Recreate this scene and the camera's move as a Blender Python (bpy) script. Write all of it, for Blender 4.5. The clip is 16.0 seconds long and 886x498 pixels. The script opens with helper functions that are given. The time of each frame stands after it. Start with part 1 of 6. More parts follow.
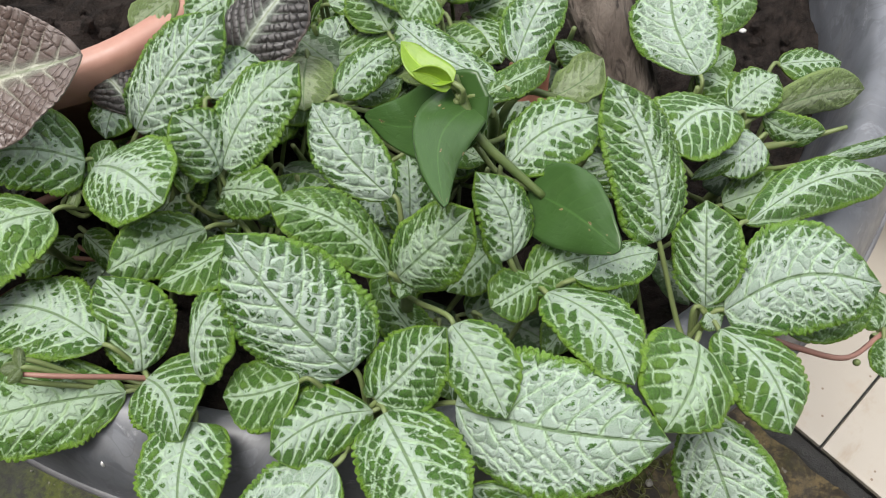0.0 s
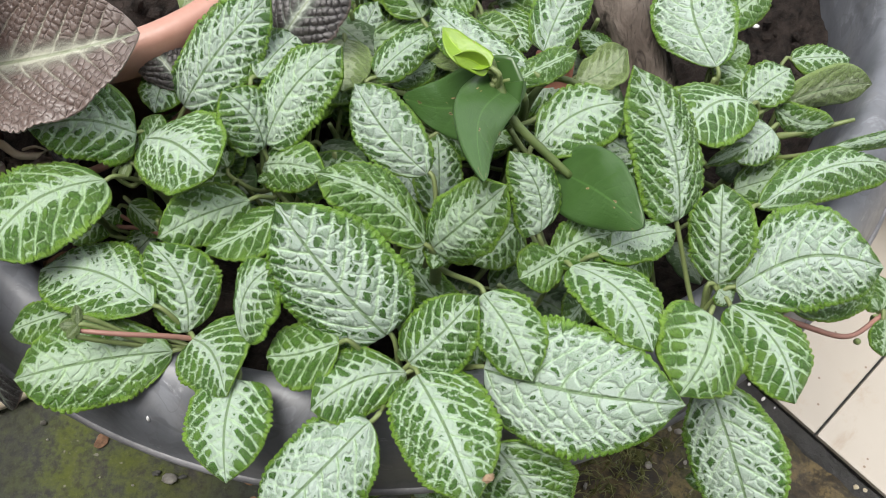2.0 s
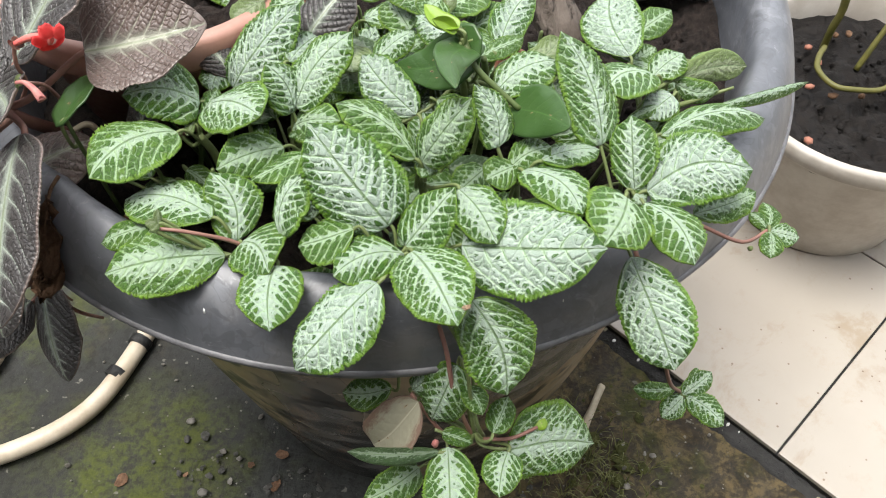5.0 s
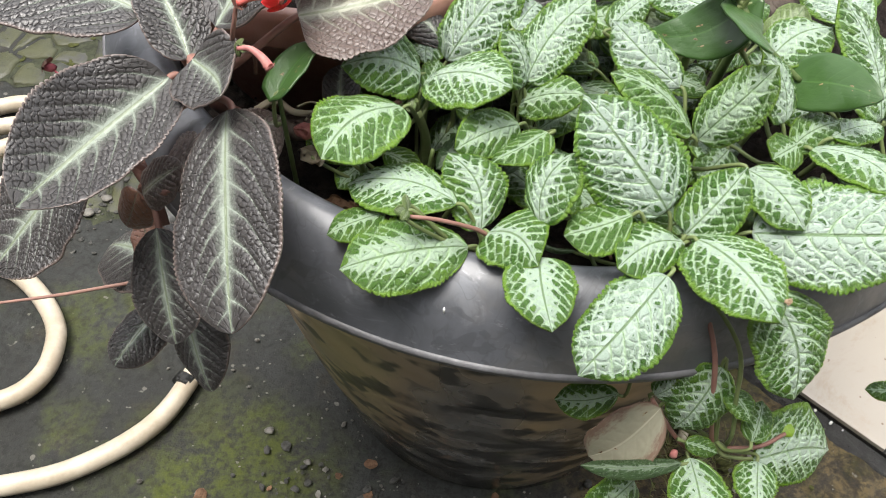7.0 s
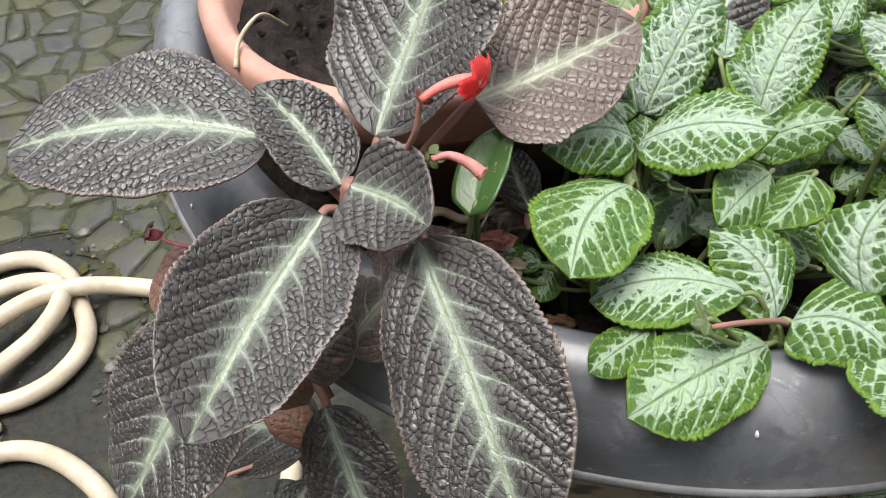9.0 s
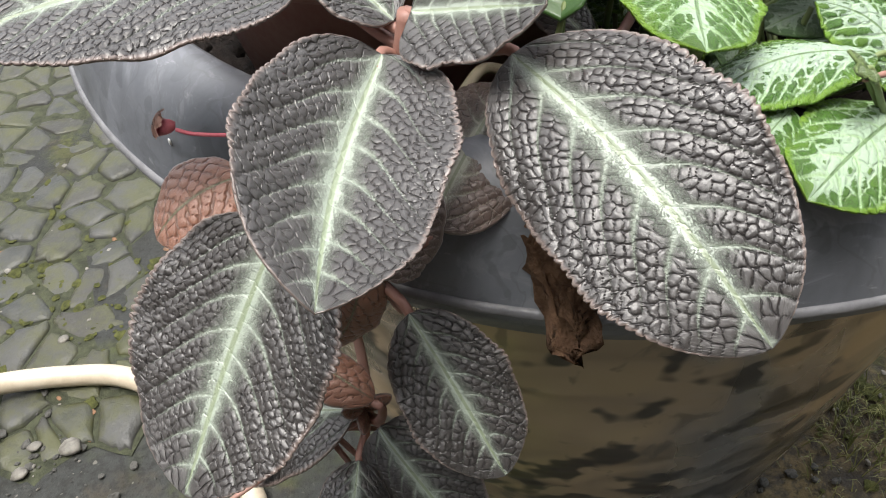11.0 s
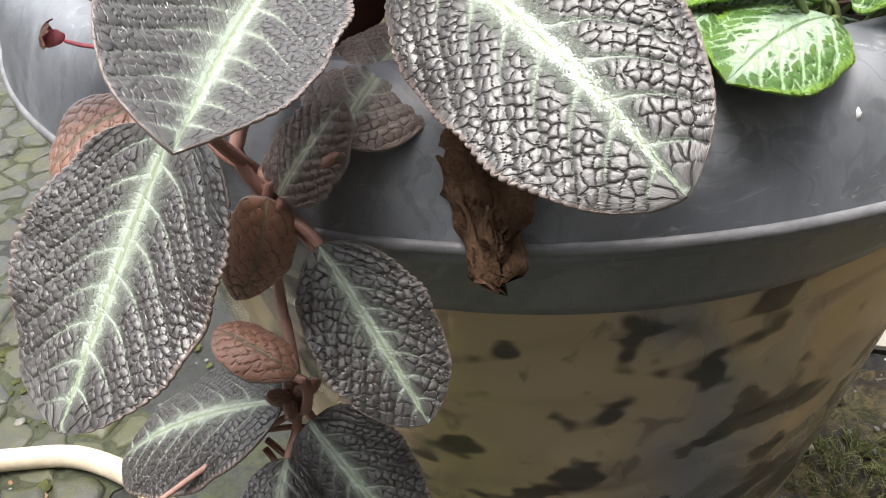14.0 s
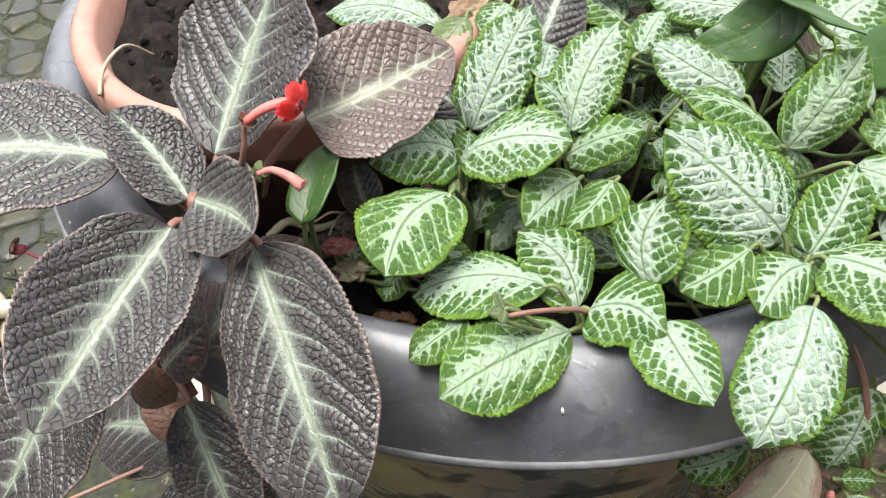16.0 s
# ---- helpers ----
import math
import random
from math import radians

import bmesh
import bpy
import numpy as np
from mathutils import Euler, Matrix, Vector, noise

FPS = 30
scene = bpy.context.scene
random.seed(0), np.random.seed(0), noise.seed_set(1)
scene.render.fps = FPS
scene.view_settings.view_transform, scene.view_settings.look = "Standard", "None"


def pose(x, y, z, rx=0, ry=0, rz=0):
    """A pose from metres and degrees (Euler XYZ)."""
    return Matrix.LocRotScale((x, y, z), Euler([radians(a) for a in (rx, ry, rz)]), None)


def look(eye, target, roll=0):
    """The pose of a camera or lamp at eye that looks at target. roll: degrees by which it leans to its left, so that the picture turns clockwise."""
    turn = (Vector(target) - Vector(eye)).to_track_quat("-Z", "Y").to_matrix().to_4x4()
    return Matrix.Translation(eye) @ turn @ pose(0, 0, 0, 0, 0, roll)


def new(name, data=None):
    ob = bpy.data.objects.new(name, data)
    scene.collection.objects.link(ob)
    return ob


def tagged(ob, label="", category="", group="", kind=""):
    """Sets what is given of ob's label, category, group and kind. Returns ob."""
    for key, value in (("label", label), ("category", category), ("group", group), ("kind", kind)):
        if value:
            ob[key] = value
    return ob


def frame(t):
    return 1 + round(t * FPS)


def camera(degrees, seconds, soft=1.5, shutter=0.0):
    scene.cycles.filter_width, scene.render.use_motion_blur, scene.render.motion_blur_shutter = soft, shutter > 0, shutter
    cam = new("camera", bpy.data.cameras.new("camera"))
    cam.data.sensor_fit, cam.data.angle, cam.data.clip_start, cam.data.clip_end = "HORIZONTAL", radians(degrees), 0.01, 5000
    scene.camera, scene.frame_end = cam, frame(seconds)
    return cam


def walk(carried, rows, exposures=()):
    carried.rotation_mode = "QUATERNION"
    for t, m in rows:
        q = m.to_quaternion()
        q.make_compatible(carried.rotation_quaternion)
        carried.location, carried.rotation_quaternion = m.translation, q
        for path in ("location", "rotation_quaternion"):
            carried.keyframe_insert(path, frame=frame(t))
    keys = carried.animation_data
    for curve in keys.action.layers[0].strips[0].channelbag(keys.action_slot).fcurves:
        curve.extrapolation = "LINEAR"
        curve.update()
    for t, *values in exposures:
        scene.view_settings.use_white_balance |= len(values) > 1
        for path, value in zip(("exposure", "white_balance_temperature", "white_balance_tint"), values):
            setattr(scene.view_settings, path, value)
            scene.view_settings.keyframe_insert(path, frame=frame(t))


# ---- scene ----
cam = camera(54.71, 16.0, soft=1.0)
PATH = [
    (0.0, 0.0458, -0.3362, 0.8103, 26.75, 0.61, -0.04),
    (0.5, 0.0489, -0.3399, 0.8150, 26.42, 0.10, 0.08),
    (1.0, 0.0467, -0.3514, 0.8208, 26.36, -0.13, 0.16),
    (1.5, 0.0441, -0.3537, 0.8222, 26.34, -0.29, 0.17),
    (2.0, 0.0333, -0.3508, 0.8258, 26.10, -0.18, 1.12),
    (2.5, 0.0386, -0.3676, 0.8291, 26.14, 0.32, 3.91),
    (3.0, 0.0542, -0.4176, 0.8545, 28.76, 0.71, 6.06),
    (3.5, 0.0561, -0.4503, 0.8472, 32.09, 0.93, 3.93),
    (3.7, 0.0514, -0.4583, 0.8460, 32.90, 0.99, 2.89),
    (5.8, 0.0128, -0.5100, 0.8693, 37.22, -1.09, -1.50),
    (6.0, -0.0014, -0.5028, 0.8617, 37.02, -1.47, -1.77),
    (6.5, -0.0599, -0.4819, 0.8323, 36.62, -2.56, -2.59),
    (7.0, -0.1069, -0.4704, 0.8169, 36.51, -2.09, -2.84),
    (7.5, -0.1276, -0.4196, 0.7997, 37.19, -0.11, -2.63),
    (8.0, -0.1595, -0.3800, 0.7809, 38.06, 1.58, -4.92),
    (8.2, -0.1707, -0.3745, 0.7740, 38.64, 2.08, -7.26),
    (10.3, -0.2630, -0.3700, 0.7219, 40.58, 4.19, -24.88),
    (10.5, -0.2738, -0.3596, 0.7045, 41.59, 4.07, -26.86),
    (11.0, -0.2892, -0.3587, 0.6769, 43.69, 4.03, -29.91),
    (11.5, -0.3136, -0.3697, 0.6630, 45.59, 4.88, -31.22),
    (12.0, -0.3049, -0.3821, 0.6219, 46.66, 5.26, -32.71),
    (12.5, -0.2963, -0.3842, 0.6211, 48.83, 5.52, -32.59),
    (13.0, -0.2909, -0.3864, 0.6163, 50.73, 5.46, -31.89),
    (13.5, -0.2946, -0.3900, 0.6176, 51.57, 5.11, -31.32),
    (14.0, -0.2858, -0.3923, 0.6186, 52.10, 4.89, -31.06),
    (14.5, -0.2766, -0.3889, 0.6606, 51.81, 5.16, -30.25),
    (15.0, -0.2685, -0.3913, 0.7062, 49.06, 4.75, -27.94),
    (15.5, -0.2315, -0.4091, 0.7479, 44.65, 3.37, -23.44),
    (16.0, -0.1647, -0.4111, 0.7826, 40.30, 2.72, -17.70),
]
EXPOSURE = [(0.0, 0.30), (2.5, 0.47), (3.5, 0.60), (6.0, 0.69), (7.0, 0.74), (8.0, 0.62), (10.5, 0.82), (12.5, 1.22), (14.5, 1.26), (15.0, 1.07), (16.0, 0.92)]
walk(cam, [(t, pose(x, y, z, rx, ry, rz)) for t, x, y, z, rx, ry, rz in PATH], EXPOSURE)

# ---- light: bright overcast sky, brightest high on the left ----
world = bpy.data.worlds.new("sky")
scene.world = world
world.use_nodes = True
wn = world.node_tree
bg = wn.nodes["Background"]
sky = wn.nodes.new("ShaderNodeTexSky")
sky.sky_type = 'NISHITA'
sky.sun_disc = False
sky.sun_elevation = radians(86)
sky.sun_rotation = radians(-100)
sky.dust_density = 6.0
sky.ozone_density = 1.0
soften = wn.nodes.new("ShaderNodeMix")
soften.data_type = 'RGBA'
soften.inputs[0].default_value = 0.75
wn.links.new(sky.outputs[0], soften.inputs[6])
soften.inputs[7].default_value = (6.2, 6.3, 6.5, 1)
wn.links.new(soften.outputs[2], bg.inputs[0])
bg.inputs[1].default_value = 0.165
sun_data = bpy.data.lights.new("sun", 'SUN')
sun_data.energy = 2.8
sun_data.angle = radians(30)
sun_data.color = (1.0, 0.97, 0.92)
sun = new("sun", sun_data)
sun.matrix_world = look((-0.65, -0.05, 3.0), (0, 0, 0))


# ---- node helpers ----
class Mat:
    """A node material with a short way to write sums on sockets."""

    def __init__(self, name, rough=0.6, spec=0.5, metal=0.0):
        self.m = bpy.data.materials.new(name)
        self.m.use_nodes = True
        self.t = self.m.node_tree
        self.b = self.t.nodes["Principled BSDF"]
        self.b.inputs["Roughness"].default_value = rough
        self.b.inputs["Specular IOR Level"].default_value = spec
        self.b.inputs["Metallic"].default_value = metal

    def node(self, kind):
        return self.t.nodes.new(kind)

    def plug(self, value, socket):
        if isinstance(value, bpy.types.NodeSocket):
            self.t.links.new(value, socket)
        else:
            socket.default_value = value

    def op(self, what, a, b=0.0, c=0.0):
        n = self.node("ShaderNodeMath")
        n.operation = what
        for value, socket in zip((a, b, c), n.inputs):
            self.plug(value, socket)
        return n.outputs[0]

    def ramp(self, value, lo, hi, to_lo=0.0, to_hi=1.0):
        n = self.node("ShaderNodeMapRange")
        n.interpolation_type = 'SMOOTHSTEP'
        for v, s in zip((value, lo, hi, to_lo, to_hi), n.inputs):
            self.plug(v, s)
        return n.outputs[0]

    def mix(self, f, a, b):
        n = self.node("ShaderNodeMix")
        n.data_type = 'RGBA'
        self.plug(f, n.inputs[0])
        for v, s in ((a, n.inputs[6]), (b, n.inputs[7])):
            self.plug((*v, 1) if isinstance(v, tuple) else v, s)
        return n.outputs[2]

    def coords(self, which="Object"):
        return self.node("ShaderNodeTexCoord").outputs[which]

    def random(self):
        return self.node("ShaderNodeObjectInfo").outputs["Random"]

    def scaled(self, vec, sx, sy, sz):
        n = self.node("ShaderNodeMapping")
        self.plug(vec, n.inputs[0])
        n.inputs["Scale"].default_value = (sx, sy, sz)
        return n.outputs[0]

    def combine(self, x, y, z=0.0):
        n = self.node("ShaderNodeCombineXYZ")
        for v, s in zip((x, y, z), n.inputs):
            self.plug(v, s)
        return n.outputs[0]

    def noise(self, vec, scale, detail=4.0, rough=0.55, dist=0.0):
        n = self.node("ShaderNodeTexNoise")
        self.plug(vec, n.inputs["Vector"])
        n.inputs["Scale"].default_value = scale
        n.inputs["Detail"].default_value = detail
        n.inputs["Roughness"].default_value = rough
        n.inputs["Distortion"].default_value = dist
        return n.outputs[0]

    def cells(self, vec, scale, feature='DISTANCE_TO_EDGE', jitter=1.0):
        n = self.node("ShaderNodeTexVoronoi")
        n.feature = feature
        self.plug(vec, n.inputs["Vector"])
        n.inputs["Scale"].default_value = scale
        n.inputs["Randomness"].default_value = jitter
        return n.outputs[0]

    def cell_value(self, vec, scale, jitter=1.0):
        """A number from 0 to 1 that is the same all over one cell."""
        n = self.node("ShaderNodeTexVoronoi")
        n.feature = 'F1'
        n.inputs["Randomness"].default_value = jitter
        self.plug(vec, n.inputs["Vector"])
        n.inputs["Scale"].default_value = scale
        sep = self.node("ShaderNodeSeparateColor")
        self.t.links.new(n.outputs["Color"], sep.inputs[0])
        return sep.outputs[0]

    def bump(self, height, strength=0.5, distance=0.001, after=None):
        n = self.node("ShaderNodeBump")
        n.inputs["Strength"].default_value = strength
        n.inputs["Distance"].default_value = distance
        self.plug(height, n.inputs["Height"])
        if after is not None:
            self.t.links.new(after, n.inputs["Normal"])
        return n.outputs[0]

    def done(self, color, rough=None, normal=None):
        self.plug((*color, 1) if isinstance(color, tuple) else color, self.b.inputs["Base Color"])
        if rough is not None:
            self.plug(rough, self.b.inputs["Roughness"])
        if normal is not None:
            self.t.links.new(normal, self.b.inputs["Normal"])
        return self.m


def leaf_axes(k):
    """Along the blade 0 to 1, and across it from -1 to 1, from the blade's own map."""
    sep = k.node("ShaderNodeSeparateXYZ")
    k.plug(k.coords("UV"), sep.inputs[0])
    u = sep.outputs[0]
    v = k.op('MULTIPLY_ADD', sep.outputs[1], 2.0, -1.0)
    a = k.op('ABSOLUTE', v)
    return u, v, a


def quilt(k):
    """What the blade's mesh knows of its veins: nearness to the plate's edge, the plate's own number, nearness to a side vein."""
    out = []
    for name in ("net", "own", "vein"):
        n = k.node("ShaderNodeAttribute")
        n.attribute_name = name
        out.append(n.outputs["Fac"])
    return out


def silver_leaf(name, band, silver, green, edge, jag=0.4, rough=0.36, wire=0.5, plates=0.0):
    """Green blade with a silvery middle that follows the veins outwards, leaving green plates between them."""
    k = Mat(name, rough, 0.85)
    r = k.random()
    u, v, a = leaf_axes(k)
    net, own, vein = quilt(k)
    seed = k.op('MULTIPLY', r, 70.0)
    fuzz = k.noise(k.combine(k.op('MULTIPLY', u, 9.0), k.op('MULTIPLY', v, 4.0), seed), 1.0, 4.0, 0.6)
    wide = k.op('MULTIPLY', v, 0.4)
    speck = k.ramp(k.noise(k.combine(k.op('MULTIPLY', u, 46.0), k.op('MULTIPLY', wide, 46.0), seed), 1.0, 3.0, 0.7), 0.28, 0.72)
    grain = k.ramp(k.noise(k.combine(k.op('MULTIPLY', u, 150.0), k.op('MULTIPLY', wide, 150.0), seed), 1.0, 3.0, 0.7), 0.28, 0.72)
    reach = k.op('MULTIPLY_ADD', k.op('SUBTRACT', r, 0.5), 0.36, band)
    reach = k.op('MULTIPLY_ADD', k.op('SUBTRACT', fuzz, 0.5), jag, reach)
    far = k.op('SUBTRACT', a, k.op('MULTIPLY', reach, k.ramp(u, 1.0, 0.80, 0.55, 1.0)))
    need = k.ramp(far, -0.22, 0.26, 0.50, wire * 0.10)
    need = k.op('MULTIPLY_ADD', k.op('SUBTRACT', own, 0.5), k.ramp(far, -0.35, 0.30, 0.44, 0.10), need)
    need = k.op('MULTIPLY_ADD', k.op('SUBTRACT', speck, 0.5), 0.20, need)
    need = k.op('MULTIPLY_ADD', k.op('SUBTRACT', grain, 0.5), 0.24, need)
    spine = k.ramp(k.op('MULTIPLY_ADD', k.op('SUBTRACT', speck, 0.5), 0.10, a), 0.17, 0.06, 0.0, 0.5)
    need = k.op('ADD', need, spine)
    cross = k.op('MULTIPLY', need, k.ramp(k.op('FRACT', k.op('MULTIPLY', r, 7.0)), 0.2, 0.8, 0.40, 0.75 * wire + 0.4))
    room = k.op('MINIMUM', k.op('SUBTRACT', k.op('MULTIPLY', vein, 1.25), need), k.op('SUBTRACT', net, cross))
    open_part = k.ramp(room, -0.035, 0.045)
    rimmed = k.ramp(k.op('MULTIPLY_ADD', k.op('SUBTRACT', speck, 0.5), 0.08, a), 0.86, 0.96)
    blade = k.mix(k.ramp(speck, 0.3, 0.75), tuple(c * 0.8 for c in green), tuple(c * 1.3 for c in green))
    blade = k.mix(k.ramp(own, 0.4, 1.0, 0.0, 0.35), blade, edge)
    torn0 = k.op('MULTIPLY_ADD', k.op('SUBTRACT', speck, 0.5), 0.22, net)
    tarnished = tuple(p * 0.36 + q * 0.9 for p, q in zip(silver, green))
    sheet = k.mix(k.op('MULTIPLY', k.ramp(torn0, 0.04, 0.24), k.op('MULTIPLY', k.ramp(own, 0.1, 0.8, 0.2, 1.0), k.ramp(a, 0.08, 0.45, 0.5 * plates, plates))), silver, tarnished)
    sheet = k.mix(k.ramp(grain, 0.2, 0.9, 0.0, 0.55), sheet, tuple(c * 0.62 for c in silver))
    sheet = k.mix(k.ramp(fuzz, 0.45, 0.75, 0.0, 0.34), sheet, tuple(p * 0.6 + q for p, q in zip(silver, green)))
    col = k.mix(open_part, sheet, blade)
    torn = k.op('MULTIPLY_ADD', k.op('SUBTRACT', speck, 0.5), 0.10, k.op('MULTIPLY_ADD', k.op('SUBTRACT', grain, 0.5), 0.08, net))
    side_vein = k.op('MULTIPLY_ADD', k.op('SUBTRACT', speck, 0.5), 0.10, k.op('MULTIPLY', vein, 1.25))
    woven = k.op('MAXIMUM', k.ramp(side_vein, 0.15, 0.05), k.ramp(torn, 0.12, 0.03, 0.0, 0.32 + 0.5 * wire))
    thread = k.op('MULTIPLY', woven, k.ramp(a, 0.97, 0.84, 0.0, min(0.85, 0.15 + 0.85 * wire)))
    col = k.mix(thread, col, tuple(p * 0.74 + q * 0.8 for p, q in zip(silver, edge)))
    col = k.mix(rimmed, col, edge)
    line = k.op('MULTIPLY', k.ramp(vein, 0.055, 0.015), k.ramp(a, 0.75, 0.30, 0.08, 0.32 + 0.40 * plates))
    rib = k.ramp(a, 0.045, 0.018)
    col = k.mix(k.op('MAXIMUM', k.op('MULTIPLY', rib, 0.8), line), col, (0.115, 0.215, 0.060))
    height = k.op('MULTIPLY_ADD', speck, 0.25, k.ramp(net, 0.0, 0.20))
    n1 = k.bump(height, 0.85, 0.0008)
    n2 = k.bump(grain, 0.6, 0.0004, n1)
    return k.done(col, k.ramp(grain, 0.2, 0.8, rough - 0.10, rough + 0.10), n2)


def dark_leaf(name, base, lift, rib_col, reach, rough=0.33, sheen=0.22, lace=0.0):
    """Dark quilted blade with pale hairs and a pale feathered rib."""
    k = Mat(name, rough, 0.75)
    r = k.random()
    u, v, a = leaf_axes(k)
    net, _, vein = quilt(k)
    seed = k.op('MULTIPLY', r, 70.0)
    speck = k.noise(k.combine(k.op('MULTIPLY', u, 150.0), k.op('MULTIPLY', v, 55.0), seed), 1.0, 3.0, 0.75)
    wrinkle = k.noise(k.combine(k.op('MULTIPLY', u, 62.0), k.op('MULTIPLY', v, 24.0), seed), 1.0, 3.0, 0.6, 0.5)
    fuzz = k.noise(k.combine(k.op('MULTIPLY', u, 8.0), k.op('MULTIPLY', v, 8.0), seed), 1.6, 4.0, 0.6)
    near = k.ramp(vein, 0.34, 0.0)
    core = k.op('MULTIPLY', k.ramp(u, 1.03, 0.50, 0.35, 1.0), reach)
    core = k.op('MULTIPLY_ADD', k.op('SUBTRACT', fuzz, 0.5), 0.12, core)
    beyond = k.op('DIVIDE', k.op('SUBTRACT', a, core), k.ramp(fuzz, 0.25, 0.75, 0.22, 0.22 + 2.8 * reach))
    feather = k.op('SUBTRACT', k.op('POWER', near, 2.2), beyond)
    feather = k.op('MULTIPLY_ADD', k.op('SUBTRACT', speck, 0.5), 2.6, feather)
    hairy = k.op('MULTIPLY_ADD', k.op('SUBTRACT', speck, 0.5), 0.34, k.op('MULTIPLY_ADD', k.op('SUBTRACT', fuzz, 0.5), 0.20, a))
    band = k.op('MULTIPLY', k.ramp(u, 1.03, 0.45, 0.4, 1.0), reach * 0.9)
    pale = k.op('MAXIMUM', k.ramp(feather, -0.2, 1.0, 0.0, 0.5), k.ramp(k.op('DIVIDE', hairy, band), 1.9, 0.0, 0.0, 0.9))
    hair = k.op('MULTIPLY', k.ramp(speck, 0.54, 0.70), 0.17)
    # plate tops a little paler: sheen put into the colour
    col = k.mix(k.ramp(k.op('MULTIPLY_ADD', k.op('SUBTRACT', wrinkle, 0.5), 0.5, net), 0.10, 0.42, 0.0, 0.07), base, lift)
    col = k.mix(hair, col, lift)
    col = k.mix(k.op('MULTIPLY', k.ramp(vein, 0.055, 0.015), k.ramp(a, 0.97, 0.45, 0.0, 0.6)), col, rib_col)
    # crevice shade between the plates, put into the colour
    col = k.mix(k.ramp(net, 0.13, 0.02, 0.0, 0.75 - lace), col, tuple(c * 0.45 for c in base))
    col = k.mix(k.ramp(net, 0.12, 0.04, 0.0, lace), col, lift)
    col = k.mix(k.op('MULTIPLY', pale, 0.94), col, rib_col)
    line = k.ramp(a, 0.035, 0.015)
    col = k.mix(k.op('MULTIPLY', line, 0.7), col, (0.15, 0.19, 0.09))
    col = k.mix(k.ramp(k.op('MULTIPLY_ADD', k.op('SUBTRACT', speck, 0.5), 0.06, a), 0.94, 1.0, 0.0, 0.8), col, (0.20, 0.15, 0.13))
    flat = k.ramp(pale, 0.0, 0.8, 1.0, 0.3)
    height = k.op('MULTIPLY', flat, k.op('MULTIPLY_ADD', wrinkle, 0.55, k.ramp(net, 0.0, 0.14)))
    n1 = k.bump(height, 0.8, 0.0005)
    k.b.inputs["Sheen Weight"].default_value = sheen
    k.b.inputs["Sheen Roughness"].default_value = 0.5
    k.b.inputs["Sheen Tint"].default_value = (0.92, 0.9, 0.9, 1)
    k.b.inputs["Coat Weight"].default_value = 0.32
    k.b.inputs["Coat Roughness"].default_value = 0.28
    k.t.links.new(n1, k.b.inputs["Coat Normal"])
    n2 = k.bump(speck, 0.25, 0.0004, n1)
    return k.done(col, k.ramp(speck, 0.25, 0.75, rough - 0.02, rough + 0.18), n2)


def plain_leaf(name, col_a, col_b, rough, rim=None):
    k = Mat(name, rough, 0.5)
    u, v, a = leaf_axes(k)
    r = k.random()
    n = k.noise(k.combine(k.op('MULTIPLY', u, 6.0), k.op('MULTIPLY', v, 4.0), k.op('MULTIPLY', r, 30.0)), 1.2, 5.0, 0.65)
    vein = quilt(k)[2]
    near = k.ramp(vein, 0.4, 0.0)
    col = k.mix(n, col_a, col_b)
    rib = k.ramp(a, 0.05, 0.01)
    col = k.mix(k.op('MULTIPLY', rib, 0.5), col, tuple(c * 1.6 for c in col_b))
    col = k.mix(k.op('MULTIPLY', k.op('POWER', near, 8.0), 0.10), col, tuple(c * 1.5 for c in col_b))
    gnaw = k.noise(k.combine(k.op('MULTIPLY', u, 7.0), k.op('MULTIPLY', v, 4.0), k.op('MULTIPLY', r, 90.0)), 1.0, 2.0)
    col = k.mix(k.ramp(gnaw, 0.700, 0.712, 0.0, 0.9), col, (0.36, 0.25, 0.14))
    col = k.mix(k.ramp(gnaw, 0.728, 0.735, 0.0, 0.95), col, (0.030, 0.016, 0.008))
    if rim is not None:
        worn = k.op('MULTIPLY_ADD', k.op('SUBTRACT', n, 0.5), 1.2, a)
        col = k.mix(k.ramp(worn, 0.55, 0.95, 0.0, 0.9), col, rim)
    nrm = k.bump(k.op('MULTIPLY_ADD', k.op('POWER', near, 6.0), -0.4, n), 0.3, 0.0006)
    return k.done(col, None, nrm)


